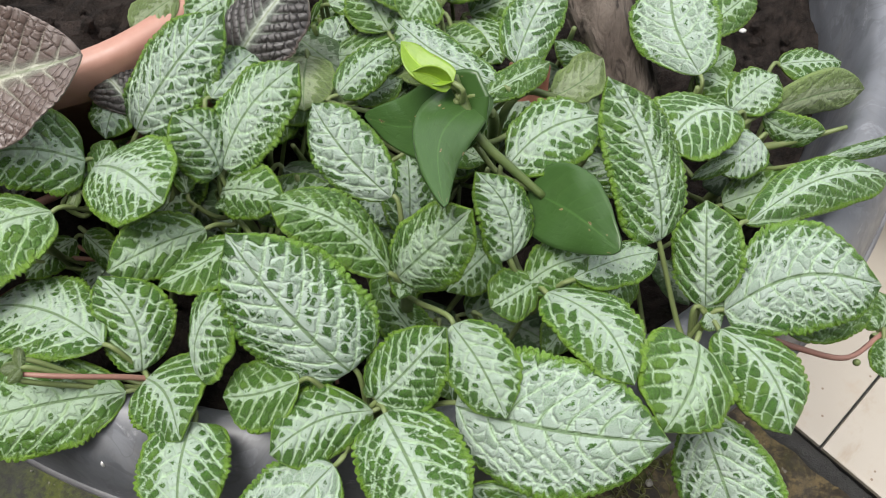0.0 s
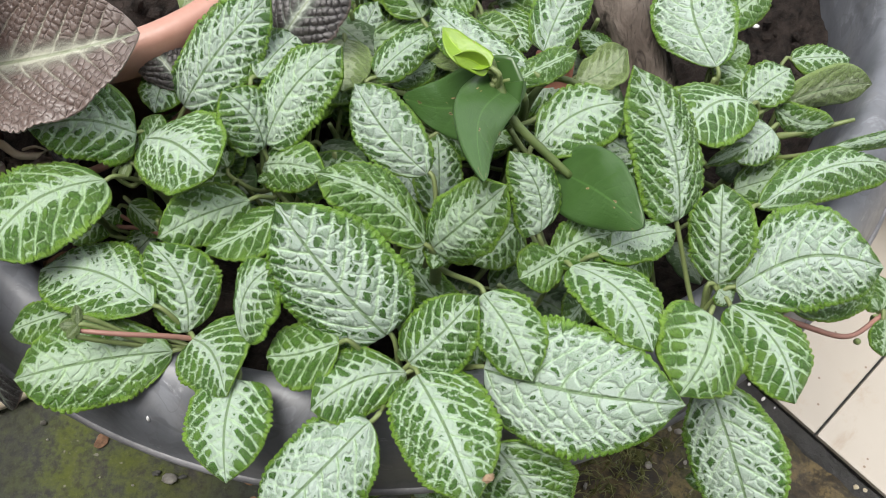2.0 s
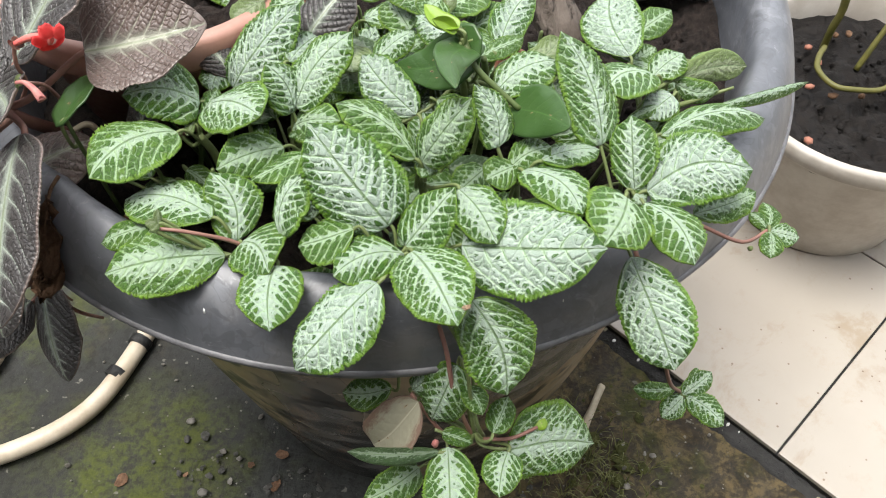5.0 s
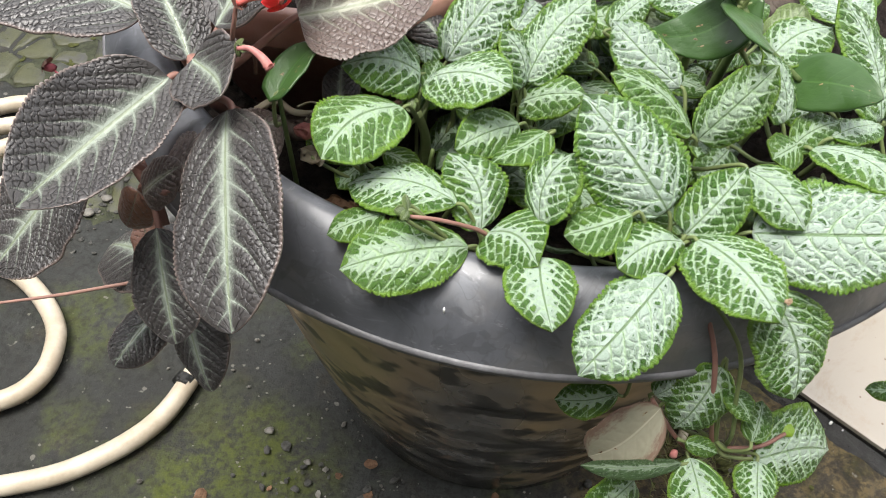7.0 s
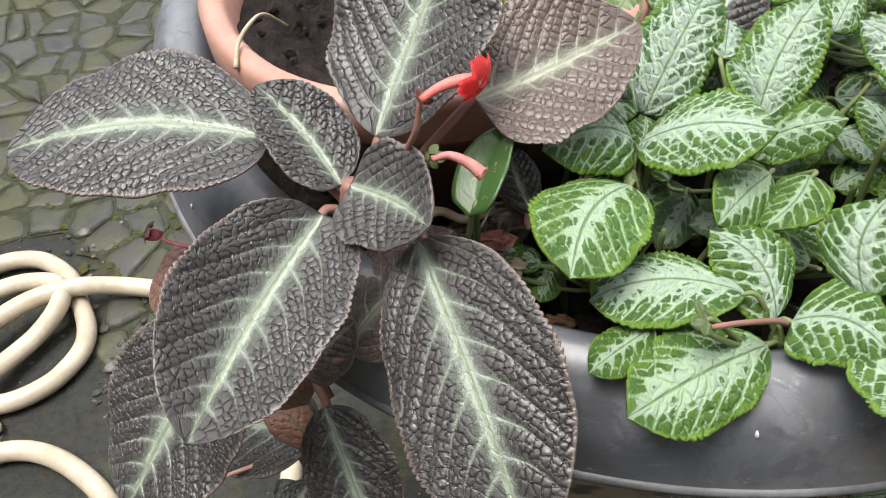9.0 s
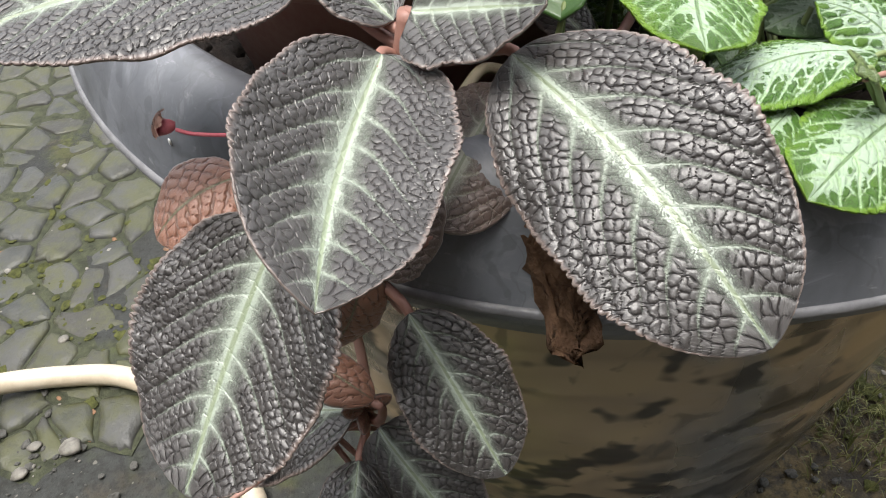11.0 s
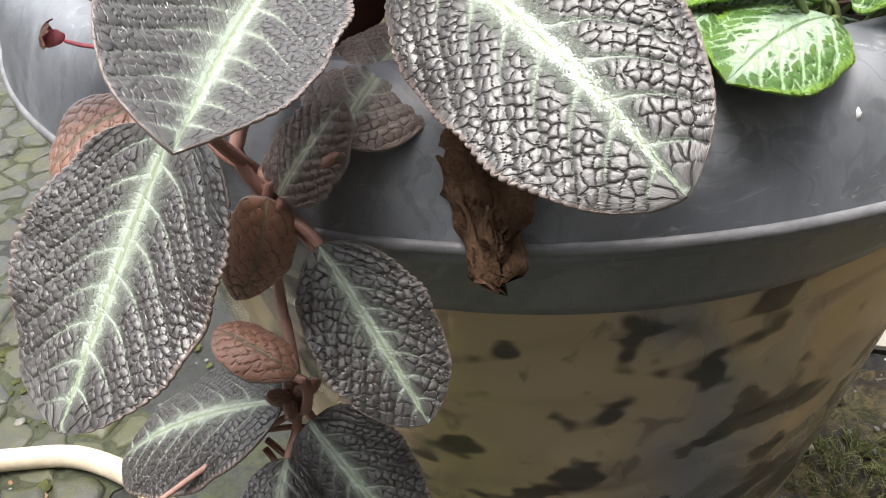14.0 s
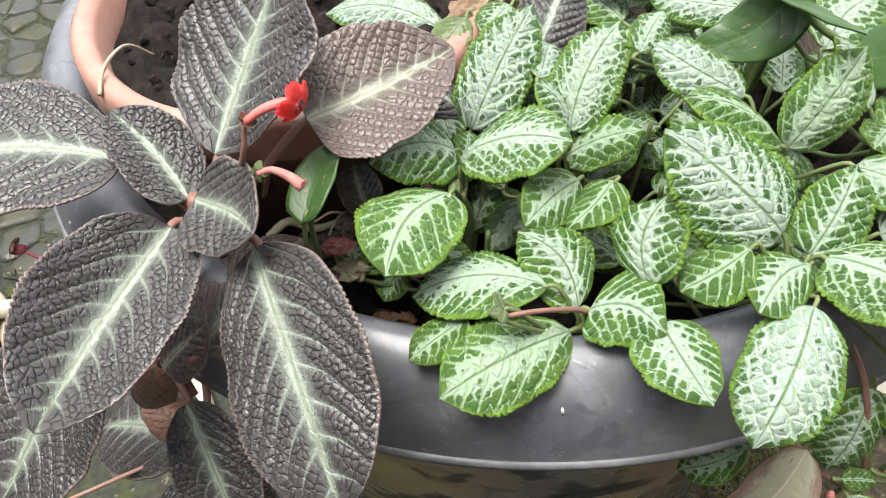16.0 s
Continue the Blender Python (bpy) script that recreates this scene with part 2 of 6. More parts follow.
LEAF = {
    "silver": silver_leaf("silver_blade", 0.60, (0.525, 0.64, 0.56), (0.031, 0.104, 0.005), (0.125, 0.258, 0.020), 0.34, 0.30, 0.75, 1.0),
    "veined": silver_leaf("veined_blade", 0.34, (0.495, 0.625, 0.505), (0.037, 0.116, 0.004), (0.140, 0.276, 0.018), 0.34, 0.32, 0.62, 0.45),
    "green": silver_leaf("green_blade", 0.24, (0.44, 0.585, 0.415), (0.043, 0.126, 0.003), (0.152, 0.292, 0.018), 0.30, 0.36, 0.42, 0.1),
    # darker copy of the silvery blade: canopy shade put into the colour
    "dim": silver_leaf("shadowed_blade", 0.32, (0.24, 0.31, 0.22), (0.035, 0.085, 0.018), (0.06, 0.13, 0.03), 0.3, 0.5, 0.3),
    "pale": silver_leaf("pale_underside", 0.38, (0.31, 0.38, 0.22), (0.125, 0.190, 0.050), (0.20, 0.29, 0.08), 0.3, 0.45, 0.15),
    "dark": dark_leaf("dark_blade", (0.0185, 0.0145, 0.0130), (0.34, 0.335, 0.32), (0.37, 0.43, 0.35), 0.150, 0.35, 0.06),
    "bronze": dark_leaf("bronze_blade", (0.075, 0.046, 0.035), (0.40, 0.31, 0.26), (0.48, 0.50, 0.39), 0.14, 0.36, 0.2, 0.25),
    "rust": dark_leaf("rust_underside", (0.265, 0.118, 0.072), (0.37, 0.22, 0.155), (0.28, 0.17, 0.09), 0.03),
    "withered": plain_leaf("withered_blade", (0.30, 0.29, 0.20), (0.42, 0.40, 0.30), 0.6, (0.20, 0.12, 0.085)),
    "heart": plain_leaf("heart_blade", (0.034, 0.082, 0.019), (0.052, 0.112, 0.028), 0.33),
    "young": plain_leaf("young_blade", (0.13, 0.255, 0.014), (0.235, 0.36, 0.030), 0.38),
}


def stalk_mat(name, c1, c2, rough=0.5):
    k = Mat(name, rough)
    n = k.noise(k.coords(), 160.0, 4.0)
    return k.done(k.mix(n, c1, c2), None, k.bump(k.noise(k.coords(), 900.0, 2.0), 0.3, 0.0004))


GREEN_STALK = stalk_mat("pale_green_stalk", (0.105, 0.160, 0.045), (0.215, 0.250, 0.105))
VINE_STALK = stalk_mat("vine_green_stalk", (0.060, 0.110, 0.028), (0.130, 0.165, 0.055))
YELLOW_STALK = stalk_mat("yellow_green_stalk", (0.065, 0.080, 0.018), (0.17, 0.145, 0.032))
PINK_STALK = stalk_mat("pinkish_stalk", (0.26, 0.125, 0.105), (0.42, 0.27, 0.215))
RED_STALK = stalk_mat("reddish_stalk", (0.21, 0.100, 0.078), (0.34, 0.185, 0.145))


def pot_mat():
    k = Mat("grey_plastic", 0.42, 1.0)
    k.b.inputs["Coat Weight"].default_value = 0.45
    k.b.inputs["Coat Roughness"].default_value = 0.45
    c = k.coords()
    big = k.noise(c, 14.0, 5.0, 0.6, 0.6)
    fine = k.noise(c, 260.0, 3.0, 0.6)
    scuff = k.noise(k.scaled(c, 1, 1, 3.0), 55.0, 6.0, 0.75, 1.2)
    stain = k.noise(c, 26.0, 6.0, 0.7, 1.5)
    ring = k.ramp(k.op('ABSOLUTE', k.op('SUBTRACT', k.noise(c, 38.0, 2.0, 0.5, 0.8), 0.5)), 0.018, 0.006, 0.0, 0.35)
    col = k.mix(k.ramp(big, 0.3, 0.7), (0.074, 0.080, 0.093), (0.158, 0.167, 0.188))
    col = k.mix(k.ramp(stain, 0.53, 0.66, 0.0, 0.5), col, (0.26, 0.272, 0.296))
    col = k.mix(k.ramp(stain, 0.44, 0.32, 0.0, 0.6), col, (0.066, 0.071, 0.083))
    blotch = k.noise(c, 62.0, 2.0, 0.5, 0.6)
    col = k.mix(k.ramp(blotch, 0.575, 0.61, 0.0, 0.5), col, (0.068, 0.073, 0.084))
    col = k.mix(ring, col, (0.075, 0.078, 0.085))
    col = k.mix(k.ramp(scuff, 0.60, 0.72, 0.0, 0.6), col, (0.36, 0.365, 0.38))
    col = k.mix(k.ramp(k.noise(c, 9.0, 5.0, 0.7), 0.55, 0.7, 0.0, 0.35), col, (0.22, 0.20, 0.17))
    return k.done(col, k.ramp(stain, 0.3, 0.7, 0.36, 0.6), k.bump(fine, 0.15, 0.0005, k.bump(big, 0.35, 0.003)))


def hammered_mat():
    k = Mat("hammered_reflection_tones", 0.2, 0.9, 0.5)
    c = k.coords()
    sep = k.node("ShaderNodeSeparateXYZ")
    k.plug(c, sep.inputs[0])
    wave = k.noise(k.scaled(c, 1.0, 1.0, 1.3), 20.0, 1.0, 0.4, 0.3)
    blot = k.noise(k.scaled(c, 1.0, 1.0, 1.3), 25.0, 2.0, 0.5, 0.0)
    tone = k.noise(k.scaled(c, 1.0, 1.0, 0.5), 9.0, 3.0)
    # grey and bronze columns: reflections on the glossy wall put into its colour
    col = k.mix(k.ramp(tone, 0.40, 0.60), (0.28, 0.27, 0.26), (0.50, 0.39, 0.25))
    # dark blots, denser towards the bottom
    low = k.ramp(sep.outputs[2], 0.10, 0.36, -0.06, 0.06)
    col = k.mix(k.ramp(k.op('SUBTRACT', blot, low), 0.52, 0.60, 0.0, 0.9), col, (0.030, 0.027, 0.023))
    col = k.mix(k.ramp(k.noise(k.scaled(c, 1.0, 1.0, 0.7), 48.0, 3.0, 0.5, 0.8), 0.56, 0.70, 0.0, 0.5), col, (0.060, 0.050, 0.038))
    return k.done(col, k.ramp(tone, 0.3, 0.7, 0.2, 0.34), k.bump(wave, 0.7, 0.014))


def ground_mat():
    k = Mat("old_concrete", 0.75, 0.35)
    c = k.coords()
    big = k.noise(c, 5.5, 5.0, 0.6, 0.3)
    mid = k.noise(c, 32.0, 5.0, 0.65)
    fine = k.noise(c, 320.0, 4.0, 0.65)
    sep = k.node("ShaderNodeSeparateXYZ")
    k.plug(c, sep.inputs[0])
    px, py = sep.outputs[0], sep.outputs[1]
    pits = k.noise(c, 120.0, 6.0, 0.7)
    col = k.mix(k.ramp(mid, 0.3, 0.7), (0.012, 0.013, 0.011), (0.032, 0.033, 0.029))
    col = k.mix(k.ramp(k.noise(c, 2.6, 3.0), 0.42, 0.6), col, k.mix(mid, (0.019, 0.021, 0.019), (0.040, 0.042, 0.039)))
    # rusty brown dirt by the tiles
    brown = k.ramp(k.op('MULTIPLY_ADD', k.op('SUBTRACT', big, 0.5), 0.22, px), 0.02, 0.11)
    rust = k.mix(k.ramp(k.noise(c, 34.0, 6.0, 0.72, 0.6), 0.40, 0.62), (0.028, 0.020, 0.010), k.mix(pits, (0.075, 0.052, 0.020), (0.175, 0.130, 0.055)))
    col = k.mix(k.op('MULTIPLY', brown, 0.9), col, rust)
    col = k.mix(k.op('MULTIPLY', k.ramp(k.noise(c, 13.0, 5.0, 0.65), 0.52, 0.66), 0.5), col, (0.050, 0.038, 0.022))
    col = k.mix(k.ramp(pits, 0.54, 0.40, 0.0, 0.6), col, (0.010, 0.010, 0.008))
    # moss spreading from the planter's foot
    spot = k.op('SQRT', k.op('ADD', k.op('POWER', k.op('MULTIPLY', k.op('ADD', px, 0.285), 0.8), 2.0), k.op('POWER', k.op('ADD', py, 0.165), 2.0)))
    near_moss = k.ramp(k.op('MULTIPLY_ADD', k.op('SUBTRACT', big, 0.5), 0.25, spot), 0.13, 0.02)
    far_moss = k.ramp(big, 0.50, 0.64, 0.0, 0.6)
    moss = k.op('MULTIPLY', k.op('MAXIMUM', near_moss, far_moss), k.ramp(k.op('MULTIPLY_ADD', pits, 0.5, k.op('MULTIPLY', mid, 0.5)), 0.38, 0.60))
    col = k.mix(k.op('MULTIPLY', moss, 0.9), col, k.mix(fine, (0.036, 0.048, 0.006), (0.100, 0.118, 0.018)))
    col = k.mix(k.ramp(fine, 0.60, 0.76, 0.0, 0.4), col, (0.12, 0.115, 0.10))
    col = k.mix(k.ramp(k.noise(c, 85.0, 2.0, 0.5), 0.69, 0.73, 0.0, 0.6), col, (0.20, 0.19, 0.165))
    nrm = k.bump(fine, 0.55, 0.0015, k.bump(pits, 0.6, 0.003, k.bump(mid, 0.5, 0.004)))
    return k.done(col, k.ramp(mid, 0.3, 0.7, 0.5, 0.85), nrm)


def stone_mat():
    k = Mat("grey_paving_stone", 0.6, 0.45)
    c = k.coords()
    r = k.random()
    mid = k.noise(c, 45.0, 5.0, 0.6)
    fine = k.noise(c, 420.0, 3.0, 0.6)
    col = k.mix(k.ramp(mid, 0.3, 0.7), (0.028, 0.030, 0.027), (0.060, 0.062, 0.056))
    col = k.mix(k.ramp(r, 0.0, 1.0, 0.0, 0.75), col, k.mix(k.op('FRACT', k.op('MULTIPLY', r, 9.0)), (0.080, 0.080, 0.077), (0.036, 0.033, 0.026)))
    col = k.mix(k.ramp(k.noise(c, 7.0, 6.0, 0.75), 0.44, 0.60, 0.0, 0.85), col, k.mix(mid, (0.040, 0.044, 0.015), (0.082, 0.084, 0.034)))
    col = k.mix(k.ramp(k.noise(c, 26.0, 5.0, 0.7), 0.55, 0.68, 0.0, 0.6), col, (0.030, 0.028, 0.020))
    return k.done(col, k.ramp(mid, 0.3, 0.7, 0.4, 0.7), k.bump(fine, 0.4, 0.001, k.bump(mid, 0.6, 0.004)))


def tile_mat():
    k = Mat("cream_glazed_tile", 0.35, 0.45)
    c = k.coords()
    big = k.noise(c, 5.0, 5.0, 0.6)
    dirt = k.noise(c, 24.0, 6.0, 0.75)
    grime = k.noise(c, 9.0, 6.0, 0.7, 0.5)
    spot = k.cells(c, 60.0, 'F1')
    col = k.mix(big, (0.35, 0.315, 0.265), (0.445, 0.41, 0.36))
    col = k.mix(k.ramp(dirt, 0.52, 0.75, 0.0, 0.45), col, (0.36, 0.29, 0.21))
    col = k.mix(k.ramp(grime, 0.52, 0.68, 0.0, 0.6), col, (0.29, 0.22, 0.14))
    col = k.mix(k.ramp(spot, 0.095, 0.05, 0.0, 0.8), col, (0.16, 0.11, 0.07))
    return k.done(col, k.ramp(dirt, 0.4, 0.7, 0.28, 0.55), k.bump(dirt, 0.15, 0.001))


def simple(name, c1, c2, scale, rough, bump=0.4, dist=0.002, spec=0.5):
    k = Mat(name, rough, spec)
    c = k.coords()
    n = k.noise(c, scale, 6.0, 0.65)
    f = k.noise(c, scale * 9, 3.0, 0.6)
    col = k.mix(k.ramp(n, 0.3, 0.7), c1, c2)
    return k.done(col, k.ramp(f, 0.3, 0.7, max(rough - 0.08, 0.05), min(rough + 0.12, 1.0)), k.bump(f, bump, dist * 0.4, k.bump(n, bump, dist)))


def bark_mat():
    """Grey-brown wood split by dark cracks along its length."""
    k = Mat("grey_bark", 0.85, 0.25)
    c = k.coords()
    crack = k.noise(k.scaled(c, 1.0, 0.28, 0.45), 170.0, 5.0, 0.65, 0.8)
    tone = k.noise(c, 40.0, 4.0, 0.6)
    col = k.mix(k.ramp(tone, 0.3, 0.7), (0.070, 0.055, 0.045), (0.150, 0.125, 0.105))
    col = k.mix(k.ramp(crack, 0.50, 0.36, 0.0, 0.85), col, (0.018, 0.014, 0.011))
    return k.done(col, None, k.bump(crack, 1.0, 0.004))


POT, HAMMERED = pot_mat(), hammered_mat()
GROUND, STONE, TILE = ground_mat(), stone_mat(), tile_mat()
SOIL = simple("damp_soil", (0.010, 0.0075, 0.006), (0.052, 0.038, 0.032), 140.0, 0.85, 1.0, 0.006, 0.3)
# wet soil of the white pot, its deep shade also put into the colour
SHADED_WET_SOIL = simple("shaded_wet_soil", (0.004, 0.003, 0.0025), (0.020, 0.015, 0.012), 110.0, 0.6, 1.0, 0.006, 0.4)
CLAY = simple("terracotta_plastic", (0.41, 0.215, 0.165), (0.51, 0.30, 0.24), 30.0, 0.42, 0.15, 0.001)
HOSE = simple("cream_hose_rubber", (0.44, 0.37, 0.275), (0.60, 0.53, 0.42), 35.0, 0.4, 0.15, 0.001)
WHITE_POT = simple("weathered_white_plastic", (0.42, 0.38, 0.33), (0.58, 0.55, 0.50), 16.0, 0.5, 0.3, 0.002)
BARK = bark_mat()
GROUT = simple("black_wet_edge", (0.006, 0.006, 0.006), (0.022, 0.022, 0.020), 80.0, 0.35, 0.9, 0.003)
WORN = simple("worn_plastic_edge", (0.11, 0.11, 0.116), (0.20, 0.20, 0.21), 70.0, 0.45, 0.3, 0.0008)
PETAL = simple("red_petal", (0.72, 0.035, 0.045), (0.85, 0.10, 0.09), 90.0, 0.45, 0.2, 0.0006)
WILTED = simple("wilted_pink_petal", (0.42, 0.13, 0.13), (0.56, 0.27, 0.23), 120.0, 0.6, 0.5, 0.001)
GREY_DRY = simple("grey_brown_dead_leaf", (0.13, 0.098, 0.078), (0.27, 0.22, 0.185), 90.0, 0.7, 0.5, 0.002)
DRY = simple("dry_brown_leaf", (0.085, 0.046, 0.026), (0.25, 0.145, 0.085), 70.0, 0.8, 0.9, 0.003, 0.3)
PALE_DRY = simple("pale_dry_leaf", (0.36, 0.31, 0.21), (0.48, 0.43, 0.32), 60.0, 0.6, 0.5, 0.002)
CREAM = simple("cream_dead_leaf", (0.36, 0.22, 0.13), (0.66, 0.53, 0.38), 60.0, 0.6, 0.4, 0.002)
JOINT = simple("mossy_joint_dirt", (0.026, 0.029, 0.018), (0.060, 0.066, 0.038), 80.0, 0.85, 0.8, 0.003, 0.3)
CRIMSON = simple("crimson_bud", (0.30, 0.045, 0.07), (0.46, 0.13, 0.15), 90.0, 0.55, 0.4, 0.001)
CORAL = simple("coral_flower_tube", (0.66, 0.10, 0.09), (0.80, 0.25, 0.21), 90.0, 0.5, 0.2, 0.0006)
PEBBLE = simple("mixed_pebbles", (0.09, 0.085, 0.072), (0.27, 0.255, 0.225), 60.0, 0.7, 0.4, 0.002)
BRICK = simple("terracotta_shard", (0.34, 0.135, 0.09), (0.44, 0.20, 0.14), 60.0, 0.7, 0.5, 0.002)
GRASS = simple("yellow_green_grass", (0.07, 0.085, 0.018), (0.17, 0.165, 0.05), 60.0, 0.6, 0.2, 0.001)
# dark surface of the two added walls
UNSEEN_WALL = simple("unseen_wall_dark", (0.075, 0.07, 0.062), (0.12, 0.115, 0.10), 3.0, 0.8, 0.3, 0.004)
RUBBLE = simple("dark_rubble", (0.026, 0.026, 0.022), (0.075, 0.073, 0.066), 120.0, 0.75, 0.6, 0.002)
MOSS = simple("olive_moss", (0.030, 0.034, 0.012), (0.085, 0.090, 0.028), 140.0, 0.9, 0.9, 0.002, 0.2)
WHITE = simple("white_plastic", (0.66, 0.66, 0.64), (0.78, 0.78, 0.76), 40.0, 0.4, 0.1, 0.001)
TEAL = simple("teal_bristle", (0.01, 0.17, 0.22), (0.02, 0.30, 0.36), 90.0, 0.45, 0.2, 0.001)


# ---- mesh helpers ----
def finish(bm, name, material, smooth=True):
    me = bpy.data.meshes.new(name)
    bmesh.ops.recalc_face_normals(bm, faces=bm.faces)
    bm.to_mesh(me)
    bm.free()
    me.materials.append(material)
    if smooth:
        me.polygons.foreach_set("use_smooth", [True] * len(me.polygons))
    return me


PLACE = {}


def thing(name, at, label, category, group="", kind=""):
    ob = new(name)
    ob.empty_display_size = 0.02
    ob.location = at
    PLACE[ob] = Matrix.Translation(at)
    return tagged(ob, label, category, group, kind)


def part(name, me, parent, label="", m=Matrix()):
    """Links a mesh (a bmesh made into one, in world metres unless m places it) under a thing or part."""
    ob = new(name, me)
    ob.parent = parent
    ob.matrix_basis = PLACE[parent].inverted() @ m
    PLACE[ob] = m
    return tagged(ob, label)


def lone(name, me, label, category, kind="", group="", m=Matrix()):
    ob = new(name, me)
    ob.matrix_basis = m
    PLACE[ob] = m
    return tagged(ob, label, category, group, kind)


def smooth_line(points, steps=6):
    """A Catmull-Rom line through the points."""
    p = [Vector(q) for q in points]
    p = [p[0] * 2 - p[1]] + p + [p[-1] * 2 - p[-2]]
    out = []
    for i in range(1, len(p) - 2):
        a, b, c, d = p[i - 1:i + 3]
        for s in range(steps):
            t = s / steps
            out.append(0.5 * (2 * b + (c - a) * t + (2 * a - 5 * b + 4 * c - d) * t * t + (3 * b - a - 3 * c + d) * t ** 3))
    out.append(p[-2])
    return out


def tube(points, radius, end=None, sides=8, steps=6, lumpy=0.0):
    """A round bar along a smooth line, tapering from radius to end."""
    line = smooth_line(points, steps)
    end = radius if end is None else end
    bm = bmesh.new()
    rings = []
    up = Vector((0.3, 0.2, 0.93))
    for i, q in enumerate(line):
        d = (line[min(i + 1, len(line) - 1)] - line[max(i - 1, 0)]).normalized()
        x = d.cross(up)
        x = x.normalized() if x.length > 0.05 else d.orthogonal().normalized()
        y = d.cross(x)
        r = radius + (end - radius) * i / (len(line) - 1)
        ring = []
        for s in range(sides):
            an = 2 * math.pi * s / sides
            w = r * (1 + lumpy * noise.noise(q * 60 + Vector((s, 0, 0))))
            ring.append(bm.verts.new(q + x * (w * math.cos(an)) + y * (w * math.sin(an))))
        rings.append(ring)
    for a, b in zip(rings, rings[1:]):
        for s in range(sides):
            bm.faces.new((a[s], a[(s + 1) % sides], b[(s + 1) % sides], b[s]))
    bm.faces.new(rings[0])
    bm.faces.new(rings[-1])
    return bm


def lathe(profile, segments=96, centre=(0, 0), wobble=0.0):
    """A turned shape from (radius, height) pairs; closed where the radius is 0."""
    bm = bmesh.new()
    rings = []
    for r, z in profile:
        if r <= 1e-6:
            rings.append([bm.verts.new((centre[0], centre[1], z))])
            continue
        ring = []
        for s in range(segments):
            an = 2 * math.pi * s / segments
            w = r + wobble * noise.noise(Vector((math.cos(an) * 2, math.sin(an) * 2, z * 20)))
            ring.append(bm.verts.new((centre[0] + w * math.cos(an), centre[1] + w * math.sin(an), z)))
        rings.append(ring)
    for a, b in zip(rings, rings[1:]):
        for s in range(segments):
            t = (s + 1) % segments
            q = [a[s % len(a)], a[t % len(a)], b[t % len(b)], b[s % len(b)]]
            q = list(dict.fromkeys(q))
            if len(q) > 2:
                bm.faces.new(q)
    return bm


def box(x0, x1, y0, y1, z0, z1, bevel=0.0):
    bm = bmesh.new()
    bmesh.ops.create_cube(bm, size=1.0)
    for v in bm.verts:
        v.co = Vector(((x0 + x1) / 2 + v.co.x * (x1 - x0), (y0 + y1) / 2 + v.co.y * (y1 - y0), (z0 + z1) / 2 + v.co.z * (z1 - z0)))
    if bevel:
        bmesh.ops.bevel(bm, geom=bm.edges[:], offset=bevel, segments=2, affect='EDGES', profile=0.6)
    return bm


def lump(size, seed, rough=0.3, sub=2):
    """An uneven little stone, clod or bud."""
    bm = bmesh.new()
    bmesh.ops.create_icosphere(bm, subdivisions=sub, radius=1.0)
    for v in bm.verts:
        k = 1 + rough * noise.noise(v.co * 1.7 + Vector((seed * 3.1, seed * 1.7, seed)))
        v.co = Vector((v.co.x * size[0] * k, v.co.y * size[1] * k, v.co.z * size[2] * k))
    return bm


# ---- the leaf ----
STYLE = {
    # arch, fold, teeth depth, teeth per metre, plate height, plate size, side veins, their slant, mesh step
    "silver": (0.05, -0.14, 0.085, 420, 0.00075, 0.0034, 7, 0.40, 0.00062),
    "veined": (0.06, -0.12, 0.100, 420, 0.00062, 0.0034, 7, 0.40, 0.00062),
    "green": (0.06, -0.08, 0.105, 420, 0.00052, 0.0037, 6, 0.38, 0.00066),
    "dim": (0.06, -0.06, 0.03, 360, 0.0004, 0.0046, 6, 0.38, 0.0009),
    "pale": (0.10, 0.16, 0.05, 400, 0.0004, 0.0044, 6, 0.40, 0.0008),
    "dark": (0.05, -0.13, 0.046, 380, 0.00040, 0.0029, 8, 0.44, 0.00050),
    "bronze": (0.06, -0.13, 0.044, 380, 0.00040, 0.0029, 8, 0.44, 0.00050),
    "rust": (0.08, -0.15, 0.020, 420, 0.0005, 0.0042, 7, 0.42, 0.0008),
    "withered": (0.10, -0.2, 0.05, 250, 0.0003, 0.0045, 6, 0.40, 0.0009),
    "heart": (0.05, 0.10, 0.0, 100, 0.0001, 0.010, 6, 0.35, 0.0014),
    "young": (0.04, -0.25, 0.0, 100, 0.0001, 0.006, 5, 0.35, 0.0010),
}
UNDER = {"withered": "withered", "dark": "rust", "bronze": "rust", "rust": "rust", "heart": "heart", "young": "young"}


def half_width(style, u, widest):
    """Half the blade's width at u along it, where the widest place is 1."""
    u = np.clip(u, 0.0, 1.0)
    if style == "heart":
        h = np.sin(np.pi * u ** 0.62) ** 0.55 * (1 - 0.35 * u * u)
    else:
        blunt = 0.12 if style in ("dark", "bronze", "rust") else 0.46
        w = u ** (math.log(0.5) / math.log(widest))
        h = np.maximum(0.0, 1 - np.abs(2 * w - 1) ** 2.1) ** (0.54 + blunt * np.maximum(2 * w - 1, 0) ** 3)
    return np.maximum(np.nan_to_num(h), 0.004)


